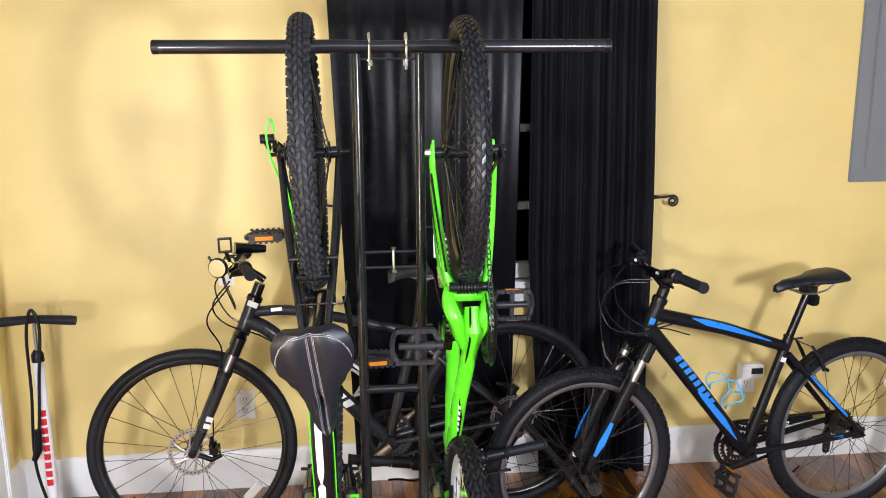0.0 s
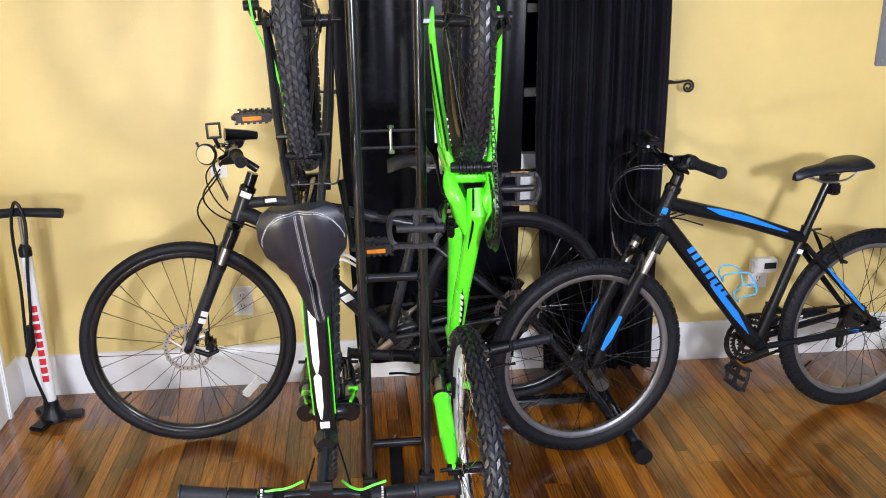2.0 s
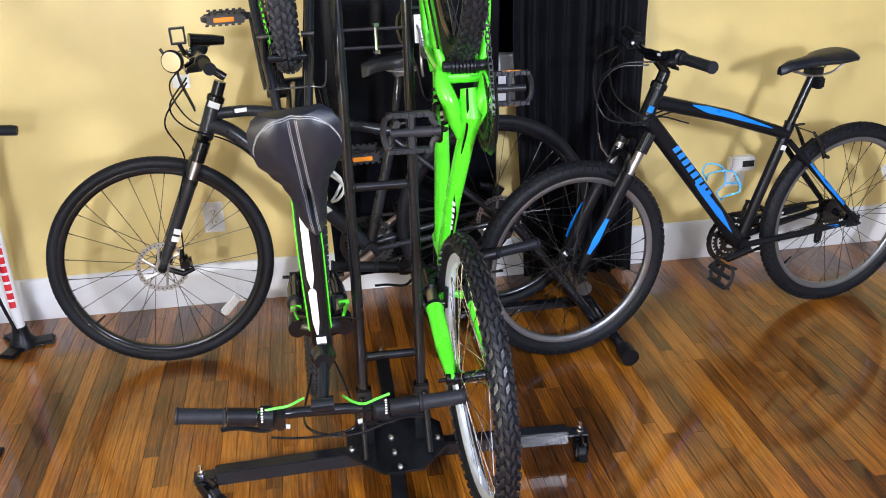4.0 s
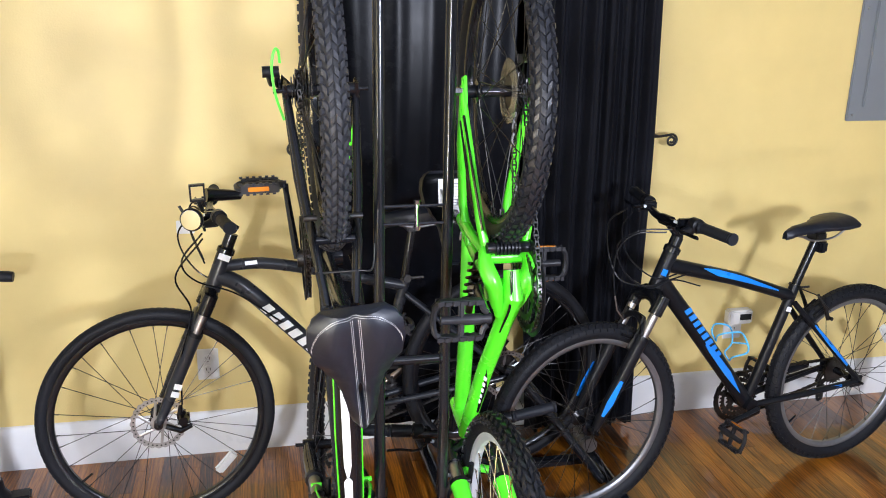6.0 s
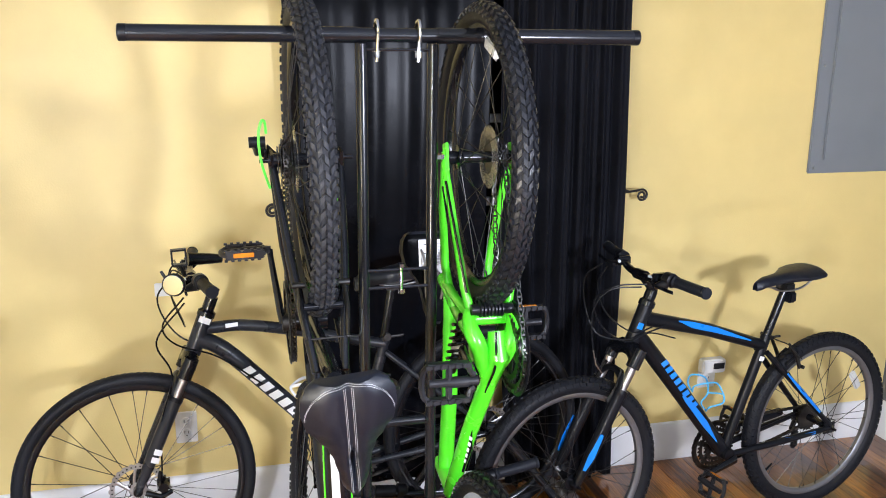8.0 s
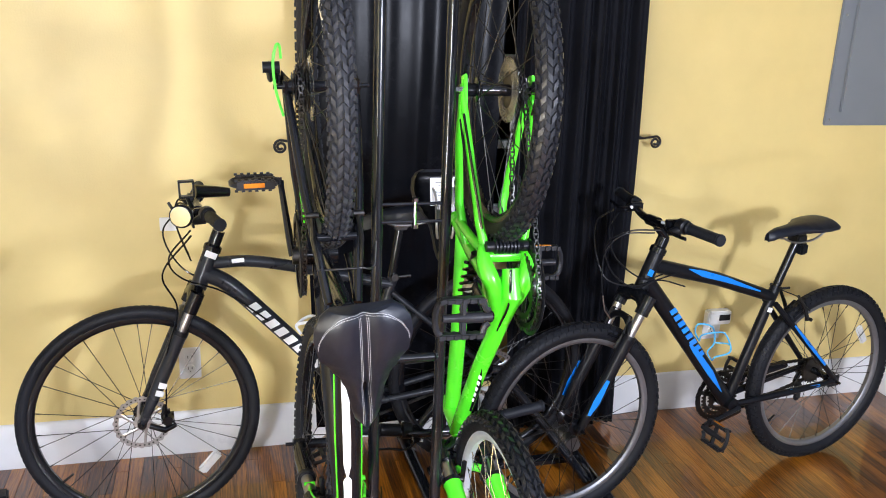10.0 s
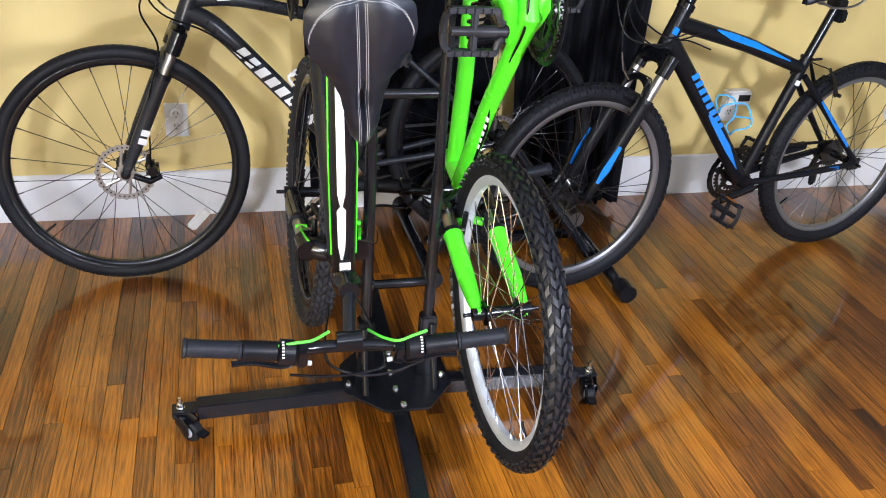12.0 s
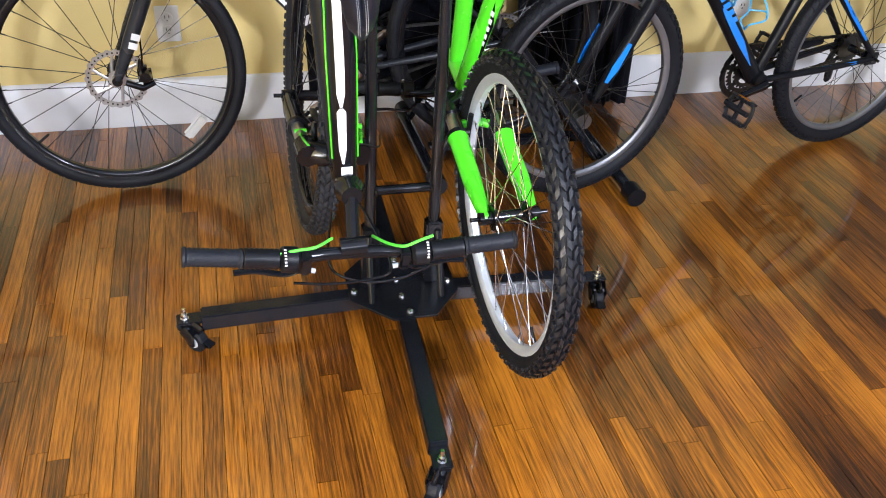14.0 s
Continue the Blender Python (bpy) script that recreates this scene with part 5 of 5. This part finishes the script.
def hybrid():
    b = empty("bicycle", axes(HYB_R, HYB_F - HYB_R, (0, 0.06, 1)), label="dark grey hybrid bicycle with its rear wheel in a trainer", category="bicycle", group="bicycles on the floor")
    wb = (HYB_F - HYB_R).length
    rear = wheel(b, "rear_wheel", (0, 0, 0), 0.338, 0.040, SLICK, BLACK, DARKSTEEL, hub_w=0.062, disc=0.042, label="smooth black hybrid tyre")
    cassette(rear, 7, 0.050, 0.024, -0.026, guard=False)
    front = wheel(b, "front_wheel", (wb, 0, 0), 0.338, 0.040, SLICK, BLACK, DARKSTEEL, n=28, disc=0.040, label="smooth black hybrid tyre")
    spoke_reflector(front, 0.25, 2.36)
    fr = bmesh.new()
    tube(fr, [(0.842, 0, 0.478), (0.888, 0, 0.372)], 0.0235, 16)
    tube(fr, curve_pts([(0.85, 0, 0.44), (0.74, 0, 0.437), (0.60, 0, 0.405), (0.45, 0, 0.36), (0.318, 0, 0.322)], 5), 0.0175, 14)
    tube(fr, curve_pts([(0.872, 0, 0.415), (0.80, 0, 0.372), (0.68, 0, 0.24), (0.55, 0, 0.09), (0.43, 0, -0.05)], 5), 0.0245, 16)
    tube(fr, [(0.43, 0, -0.05), (0.312, 0, 0.345)], 0.0168, 16)
    tube(fr, [(0.43, -0.036, -0.05), (0.43, 0.036, -0.05)], 0.023, 16)
    stays(fr, (0.41, -0.048), (0, 0), 0.03, 0.068, 0.011)
    stays(fr, (0.32, 0.30), (0, 0.006), 0.02, 0.068, 0.009)
    part("frame", fr, GREY, b, "satin dark grey frame")
    dec = bmesh.new()
    for s in (-1, 1):
        p0, p1 = Vector((0.745, s * 0.0235, 0.312)), Vector((0.545, s * 0.0235, 0.085))
        bars(b, WHITE, "plain white slanted bar", p1 if s < 0 else p0, p0 if s < 0 else p1, (0, s, 0), 8, 0.030, 0.002, 0.34, 0.35)
    strip(dec, [(0.842, 0.0238, 0.478), (0.850, 0.0238, 0.462)], 0.034, (0, 1, 0), 0.001)
    part("head_band", dec, WHITE, b, "white band on the head tube")
    part("tube_mark", strip(bmesh.new(), [(0.79, 0.0176, 0.445), (0.755, 0.0176, 0.446)], 0.012, (0, 1, 0.4), 0.001), WHITE, b)
    fk = suspension_fork(b, (0.905, 0, 0.345), (wb, 0, 0), 0.055, BLACK, GREY, lower_top=0.26, r=0.0195)
    fd = bmesh.new()
    for k in (0, 1):
        x = 1.005 + 0.010 * k
        strip(fd, [(x, 0.075, 0.124 - 0.022 * k), (x + 0.006, 0.0745, 0.108 - 0.022 * k)], 0.022, (0, 1, 0), 0.001)
    part("fork_decal", fd, WHITE, fk, "white chevrons on the fork leg")
    cal = bmesh.new()
    box(cal, (wb - 0.088, 0.026, -0.020), (wb - 0.052, 0.060, 0.030), 0.010)
    tube(cal, [(wb - 0.070, 0.050, 0.006), (wb - 0.070, 0.072, 0.006)], [0.018, 0.014], 16)
    tube(cal, [(wb - 0.062, 0.058, 0.026), (wb - 0.066, 0.060, 0.052)], [0.008, 0.006], 10)
    tube(cal, [(wb - 0.092, 0.056, -0.014), (wb - 0.060, 0.062, -0.024), (wb - 0.020, 0.058, -0.006)], [0.007, 0.009, 0.008], 10)
    part("disc_caliper", cal, BLACK, b)
    part("headset", lathe(bmesh.new(), [(0.018, -0.002), (0.026, 0), (0.026, 0.014), (0.018, 0.020), (0.018, 0.06)], 18, axis="Z", m=axes((0.842, 0, 0.478), (0.92, 0, 0.4), (-0.4, 0, 0.92))), BLACK, b)
    stem(b, (0.812, 0, 0.550), (0.872, 0, 0.598))
    handlebar(b, (0.872, 0, 0.598), 0.60, 0.016, 0.03, cable=BLACK, pivot=(0.83, 0, 0.5), turn=radians(2))
    ca = bmesh.new()
    tube(ca, curve_pts([(0.90, 0.18, 0.58), (0.96, 0.14, 0.50), (0.93, 0.06, 0.42), (0.82, 0.03, 0.36), (0.70, 0.03, 0.26)], 8), 0.0026, 7)
    tube(ca, curve_pts([(0.90, 0.20, 0.57), (0.98, 0.15, 0.46), (0.95, 0.08, 0.34), (0.99, 0.065, 0.20), (wb - 0.07, 0.05, 0.05)], 8), 0.0026, 7)
    tube(ca, curve_pts([(0.90, -0.18, 0.58), (0.97, -0.10, 0.52), (0.92, -0.03, 0.42), (0.80, -0.03, 0.36)], 8), 0.0026, 7)
    part("cable", ca, BLACK, b)
    mr = bmesh.new()
    lathe(mr, [(0.0002, -0.004), (0.026, -0.004), (0.030, 0.0), (0.029, 0.008), (0.012, 0.016), (0.0002, 0.017)], 28)
    tube(mr, [(0.0, 0.010, 0), (-0.03, 0.03, 0.012), (-0.04, 0.03, 0.03)], 0.004, 8)
    mirror_m = pose(0.922, 0.285, 0.640) @ Matrix.Rotation(radians(160), 4, "Z")
    mo = part("bar_mirror", mr, PLASTIC, b, "small round black bar-end mirror", mirror_m)
    part("mirror_face", lathe(bmesh.new(), [(0.0002, -0.0058), (0.025, -0.0055), (0.026, -0.0045)], 28), MIRROR, mo)
    lm = bmesh.new()
    for lo, hi in (((-0.020, -0.012, -0.022), (0.020, 0.012, -0.017)), ((-0.020, -0.012, 0.017), (0.020, 0.012, 0.022)), ((-0.020, -0.012, -0.022), (-0.015, 0.012, 0.022)), ((0.015, -0.012, -0.022), (0.020, 0.012, 0.022))):
        box(lm, lo, hi, 0.001)
    tube(lm, [(0, 0, -0.02), (-0.01, 0, -0.05)], 0.006, 8)
    part("light_bracket", lm, PLASTIC, b, "empty square black light bracket", pose(0.902, 0.21, 0.695))
    lt = tube(bmesh.new(), [(0.79, 0.10, 0.66), (0.82, 0.11, 0.665), (0.86, 0.12, 0.67), (0.88, 0.125, 0.672)], [0.012, 0.015, 0.017, 0.019], 16)
    part("torch", lt, BLACK, b, "black bar torch")
    seatpost(b, (0.318, 0, 0.33), (0.285, 0, 0.50))
    q = bmesh.new()
    tube(q, [(0.310, -0.024, 0.348), (0.310, 0.024, 0.348)], 0.012, 10)
    tube(q, [(0.30, 0.024, 0.35), (0.262, 0.03, 0.352)], 0.005, 8)
    part("quick_release", q, DARKSTEEL, b)
    saddle(b, (0.265, 0, 0.535), 0.27, 0.15)
    crankset(b, (0.43, 0, -0.05), radians(150), [(44, 0.090), (34, 0.070)], 0.17, BRONZE, pedal_turn=radians(20), amber=(False, False))
    chain(b, (0.43, -0.05), 0.09, (0, 0), 0.036, -0.043, -0.043)
    derailleur(b, (0.0, -0.08, -0.03), (0.03, -0.05, -0.11))
    w = bmesh.new()
    d, up = Vector((0.65, 0, 0.76)), Vector((-0.76, 0, 0.65))
    o = Vector((0.56, 0, 0.10)) + up * 0.03
    for s in (-1, 1):
        tube(w, curve_pts([o, o + up * 0.03 + Vector((0, s * 0.03, 0)), o + d * 0.02 + up * 0.07 + Vector((0, s * 0.038, 0)), o + d * 0.10 + up * 0.06 + Vector((0, s * 0.038, 0)), o + d * 0.13 + up * 0.012, o + d * 0.10], 7), [0.005] * 36, 8, flat=0.5)
    part("bottle_cage", w, WHITE, b, "white plastic bottle cage")


hybrid()


def trainer():
    """A folding A-frame trainer round the rear axle of the hybrid."""
    t = empty("bike_trainer", pose(0, 0, 0), label="black steel A-frame bicycle trainer on the floor", category="bike trainer")
    x, y, z = HYB_R
    for s, yy in ((-1, y - 0.13), (1, y + 0.13)):
        leg = bmesh.new()
        tube(leg, curve_pts([(x - 0.03, yy, z + 0.06), (x + 0.01, yy, z + 0.045), (x + 0.06, yy, z - 0.02), (x + 0.18, yy + s * 0.02, 0.2), (x + 0.305, yy + s * 0.05, 0.033)], 6), 0.015, 12)
        part("leg", leg, POWDER, t)
        leg = bmesh.new()
        tube(leg, curve_pts([(x + 0.05, yy, z + 0.05), (x, yy, z - 0.02), (x - 0.12, yy + s * 0.02, 0.2), (x - 0.22, yy + s * 0.04, 0.033)], 6), 0.015, 12)
        part("leg", leg, POWDER, t)
        part("axle_clamp", tube(bmesh.new(), [(x, yy + s * 0.05, z), (x, yy + s * 0.02, z), (x, yy - s * 0.035, z)], [0.012, 0.022, 0.018], 14), POWDER, t)
    for fx, ya, yb in ((0.90, 2.80, 3.44), (0.34, 2.95, 3.40)):
        part("foot_tube", tube(bmesh.new(), [(fx, ya, 0.032), (fx - 0.01, yb, 0.032)], 0.019, 14), POWDER, t)
        for yy, s in ((ya, -1), (yb, 1)):
            part("foot_cap", tube(bmesh.new(), [(fx, yy - 0.02 * s, 0.032), (fx, yy - 0.02 * s + 0.052 * s, 0.032)], 0.0285, 18), PLASTIC, t, "black rubber foot cap")
    part("roller_arm", box(bmesh.new(), (x - 0.20, y - 0.07, 0.03), (x + 0.33, y - 0.03, 0.055), 0.006), POWDER, t)
    part("roller", tube(bmesh.new(), [(x + 0.30, y - 0.07, 0.10), (x + 0.30, y + 0.07, 0.10)], 0.026, 20), STEEL, t)
    part("roller_block", box(bmesh.new(), (x + 0.26, y + 0.07, 0.05), (x + 0.36, y + 0.13, 0.16), 0.012), PLASTIC, t)


trainer()



# ---- the rack ----
def rack():
    k = empty("bike_rack", pose(0.125, 2.42, 0), label="black steel upright bicycle rack on four castors", category="bike rack")
    px, top = 0.0725, 1.60
    for s in (-1, 1):
        part("post", tube(bmesh.new(), [(s * px, 0, 0.095), (s * px, 0, 0.62)], 0.0128, 18), POWDER, k)
        part("post", tube(bmesh.new(), [(s * px, 0, 0.62), (s * px, 0, top)], 0.0118, 18), POWDER, k)
        br = bmesh.new()
        box(br, (s * px - 0.019, -0.018, 0.093), (s * px + 0.019, 0.016, 0.26), 0.004)
        part("post_socket", br, POWDER, k)
        g = bmesh.new()
        tube(g, [(s * (px + 0.008), -0.075, 0.098), (s * (px + 0.006), -0.017, 0.24)], 0.008, 10)
        part("brace", g, POWDER, k)
        for z in (0.347, 0.79):
            w = bmesh.new()
            lathe(w, [(0.0125, 0), (0.015, s * 0.002), (0.0125, s * 0.006)], 14, axis="X", m=pose(s * (px - 0.014), 0, z))
            part("weld", w, POWDER, k)
    for z, r in ((0.347, 0.0105), (0.79, 0.0105)):
        part("rung", tube(bmesh.new(), [(-px, 0, z), (px, 0, z)], r, 14), POWDER, k)
    for z in (1.100, 1.138, 1.588):
        part("tie_rod", tube(bmesh.new(), [(-px, -0.004, z), (px, -0.004, z)], 0.0035 if z < 1.5 else 0.003, 8), POWDER, k)
    b = bmesh.new()
    tube(b, [(0.005, -0.010, 1.090), (0.005, -0.010, 1.146)], 0.0036, 8)
    for z in (1.148, 1.092):
        lathe(b, [(0.0072, -0.004), (0.0072, 0.004)], 6, axis="Z", m=pose(0.005, -0.010, z))
    part("bolt", b, CHROME, k)
    part("centre_bar", tube(bmesh.new(), [(-0.10, 0, 1.616), (0.10, 0, 1.616)], 0.0140, 20), POWDER, k)
    for s in (-1, 1):
        arm = bmesh.new()
        tube(arm, [(s * 0.08, 0, 1.616), (s * 0.516, 0, 1.616)], 0.0158, 22)
        part("arm", arm, POWDER, k)
        part("end_cap", tube(bmesh.new(), [(s * 0.506, 0, 1.616), (s * 0.520, 0, 1.616), (s * 0.522, 0, 1.616)], [0.0160, 0.0160, 0.013], 22), PLASTIC, k)
        hk = bmesh.new()
        x = s * 0.042
        tube(hk, curve_pts([(x, -0.005, 1.565), (x, -0.012, 1.60), (x, -0.019, 1.625), (x, -0.010, 1.643), (x, 0.008, 1.643), (x, 0.018, 1.630)], 6), 0.0034, 8)
        lathe(hk, [(0.0068, -0.005), (0.0068, 0.005)], 6, axis="Z", m=pose(x, -0.005, 1.578))
        lathe(hk, [(0.0085, -0.001), (0.0085, 0.001)], 14, axis="Z", m=pose(x, -0.005, 1.585))
        part("hook_bolt", hk, CHROME, k, "bright zinc hook bolt")
    pl = bmesh.new()
    out = [(-0.125, -0.055), (-0.125, 0.05), (-0.06, 0.12), (0.06, 0.12), (0.125, 0.05), (0.125, -0.055), (0.058, -0.134), (-0.042, -0.134)]
    lo = [pl.verts.new((x, y, 0.089)) for x, y in out]
    hi = [pl.verts.new((x, y, 0.095)) for x, y in out]
    pl.faces.new(hi)
    pl.faces.new(lo[::-1])
    for i in range(len(out)):
        j = (i + 1) % len(out)
        pl.faces.new((lo[i], lo[j], hi[j], hi[i]))
    part("base_plate", pl, POWDER, k)
    bolt = mesh_of("plate_bolt", lathe(lathe(bmesh.new(), [(0.0095, 0), (0.0095, 0.0015)], 16, axis="Z"), [(0.0065, 0.0015), (0.0065, 0.006), (0.003, 0.008)], 6, axis="Z"), CHROME)
    for x, y in ((-0.113, -0.025), (0.108, -0.018), (-0.010, 0.004), (-0.008, -0.058), (0.0, -0.116), (0.0, 0.08)):
        share("plate_bolt", bolt, k, pose(x, y, 0.0952))
    ends = ((-0.490, -0.030, 0.03), (0.486, -0.036, 0.03), (-0.028, -0.530, 0.03), (0.01, 0.46, 0.03))
    starts = ((-0.02, -0.015), (0.02, -0.015), (-0.005, -0.04), (0.0, 0.0))
    turns = (318, 262, 236, 80)
    for (ex, ey, hw), (sx, sy), tn in zip(ends, starts, turns):
        a, e = Vector((sx, sy, 0)), Vector((ex, ey, 0))
        m = aim((a.x, a.y, 0.065), (e.x, e.y, 0.065))
        L = (e - a).length
        leg = box(bmesh.new(), (0, -0.019, -0.016), (L - 0.035, 0.019, 0.0235), 0.003)
        part("leg", leg, POWDER, k, m=m)
        tab = box(bmesh.new(), (L - 0.036, -0.019, 0.005), (L + 0.018, 0.019, 0.011), 0.002)
        part("castor_plate", tab, POWDER, k, m=m)
        cm = pose(ex, ey, 0) @ Matrix.Rotation(radians(tn), 4, "Z")
        bm = bmesh.new()
        tube(bm, [(0, 0, 0.050), (0, 0, 0.104)], 0.0042, 8)
        lathe(bm, [(0.0078, 0.078), (0.0078, 0.088)], 6, axis="Z")
        lathe(bm, [(0.0095, 0.0768), (0.0095, 0.078)], 14, axis="Z")
        c = part("castor", bm, CHROME, k, "swivel castor with a black tread", cm)
        fk = bmesh.new()
        lathe(fk, [(0.004, 0.066), (0.014, 0.064), (0.020, 0.058), (0.020, 0.054)], 16, axis="Z")
        for s in (-1, 1):
            tube(fk, [(0.004, s * 0.016, 0.056), (0.024, s * 0.0175, 0.040), (0.026, s * 0.0165, 0.020)], [0.016, 0.016, 0.009], 8, flat=0.28)
        box(fk, (-0.012, -0.017, 0.048), (0.036, 0.017, 0.058), 0.004)
        tube(fk, curve_pts([(-0.004, 0, 0.036), (0.004, 0, 0.052), (0.024, 0, 0.059), (0.042, 0, 0.053)], 5), 0.0175, 10, flat=0.35)
        part("castor_fork", fk, BLACK, c)
        tw = lathe(bmesh.new(), [(0.010, -0.012), (0.023, -0.012), (0.027, -0.008), (0.027, 0.008), (0.023, 0.012), (0.010, 0.012)], 24, m=pose(0.028, 0, 0.027))
        part("castor_wheel", tw, RUBBER, c)
        part("castor_hub", lathe(bmesh.new(), [(0.0002, -0.0135), (0.013, -0.013), (0.013, 0.013), (0.0002, 0.0135)], 18, m=pose(0.028, 0, 0.027)), ALLOY, c)
        part("brake_tab", box(bmesh.new(), (0.03, -0.012, 0.040), (0.066, 0.012, 0.046), 0.003, m=Matrix.Rotation(radians(12), 4, "Y")), PLASTIC, c)


rack()


# ---- the floor pump ----
def floor_pump():
    p = empty("floor_pump", pose(-1.035, 3.30, 0), label="white and black floor pump standing by the corner", category="pump")
    base = bmesh.new()
    for a, l in ((10, 0.10), (130, 0.10), (250, 0.095)):
        box(base, (0, -0.028, 0), (l, 0.028, 0.016), 0.006, m=Matrix.Rotation(radians(a), 4, "Z"))
    lathe(base, [(0.045, 0.0), (0.042, 0.02), (0.028, 0.04), (0.024, 0.075), (0.0, 0.075)], 20, axis="Z")
    part("base", base, PLASTIC, p, "black plastic foot")
    part("barrel", lathe(bmesh.new(), [(0.0185, 0.07), (0.0185, 0.60), (0.0165, 0.605)], 24, axis="Z"), WHITE, p, "white painted barrel")
    part("collar", lathe(bmesh.new(), [(0.0205, 0.60), (0.0205, 0.625), (0.012, 0.64)], 20, axis="Z"), PLASTIC, p)
    part("rod", tube(bmesh.new(), [(0, 0, 0.62), (0, 0, 0.735)], 0.0065, 10), STEEL, p)
    part("handle", tube(bmesh.new(), [(-0.135, 0, 0.738), (-0.12, 0, 0.74), (0, 0, 0.748), (0.12, 0, 0.74), (0.135, 0, 0.738)], [0.015, 0.0165, 0.0145, 0.0165, 0.015], 16), GRIP, p, "black rubber handle")
    part("hose", tube(bmesh.new(), curve_pts([(0.0, -0.03, 0.06), (-0.03, -0.04, 0.25), (-0.02, -0.035, 0.5), (-0.018, -0.03, 0.70), (0.0, -0.02, 0.785), (0.022, -0.02, 0.72), (0.008, -0.03, 0.55), (-0.004, -0.036, 0.40), (-0.012, -0.04, 0.34)], 8), 0.0055, 8), PLASTIC, p)
    part("pump_head", tube(bmesh.new(), [(-0.010, -0.042, 0.37), (-0.014, -0.044, 0.30), (-0.03, -0.046, 0.262)], [0.012, 0.014, 0.010], 12), PLASTIC, p)
    bm = bmesh.new()
    for i in range(9):
        z = 0.43 - i * 0.032
        rows = []
        for r in (0.0183, 0.0192):
            rows.append([bm.verts.new((r * math.sin(t), -r * math.cos(t), zz)) for zz in (z, z - 0.023) for t in (-0.45, -0.15, 0.15, 0.45, 0.7)])
        q = rows[1]
        for c in range(4):
            bm.faces.new((q[c], q[c + 1], q[c + 6], q[c + 5]))
    part("lettering_bars", bm, RED, p, "plain red bars down the barrel")


floor_pump()


def floor_mat():
    """A thin black mat with low round studs, lying by the door."""
    m = empty("floor_mat", pose(-1.055, 2.44, 0), label="thin black studded rubber mat lying on the floor", category="mat")
    part("sheet", box(bmesh.new(), (-0.125, -0.27, 0.0), (0.125, 0.27, 0.010), 0.004), PLASTIC, m)
    stud = mesh_of("stud", lathe(bmesh.new(), [(0.009, 0.0), (0.008, 0.003), (0.0002, 0.0036)], 12, axis="Z"), PLASTIC)
    for i in range(6):
        for j in range(12):
            share("stud", stud, m, pose(-0.100 + 0.040 * i, -0.242 + 0.044 * j, 0.0098))


floor_mat()


# ---- oak strips of the floor, last ----
def floor_strips():
    w, gap = 0.0415, 0.0005
    lengths = (0.35, 0.5, 0.65, 0.8, 1.0, 1.2)

    def strip_verts(x, y, l):
        a, t = 0.0004, 0.0
        return [(x, y, -0.004), (x + w - gap, y, -0.004), (x + w - gap, y + l - gap, -0.004), (x, y + l - gap, -0.004),
                (x + a, y + a, t), (x + w - gap - a, y + a, t), (x + w - gap - a, y + l - gap - a, t), (x + a, y + l - gap - a, t)]

    faces = [(4, 5, 6, 7), (0, 1, 5, 4), (1, 2, 6, 5), (2, 3, 7, 6), (3, 0, 4, 7)]
    meshes = {}
    for l in lengths:
        me = bpy.data.meshes.new("floor_strip")
        me.from_pydata(strip_verts(0, 0, l), [], faces)
        me.materials.append(OAK)
        meshes[l] = me
    rnd = random.Random(5)
    far_v, far_f, made = [], [], 0
    x = LEFT_X
    while x < RIGHT_X:
        y = BACK_Y - rnd.uniform(0, 0.3)
        while y < WALL_Y:
            l = rnd.choice(lengths)
            if y + l > 1.35 and y + l <= WALL_Y and made < 300:
                ob = new("floor_strip", meshes[l])
                ob.parent = floor
                ob.location = (x, y, 0)
                made += 1
            else:
                k = len(far_v)
                y0 = max(y, BACK_Y)
                far_v.extend(strip_verts(x, y0, min(y + l, WALL_Y) - y0))
                far_f.extend(tuple(i + k for i in f) for f in faces)
            y += l
        x += w
    me = bpy.data.meshes.new("floor_strips_rest")
    me.from_pydata(far_v, [], far_f)
    me.materials.append(OAK)
    ob = new("floor_strips_rest", me)
    ob.parent = floor
    ob["kind"] = "stuff"


floor_strips()
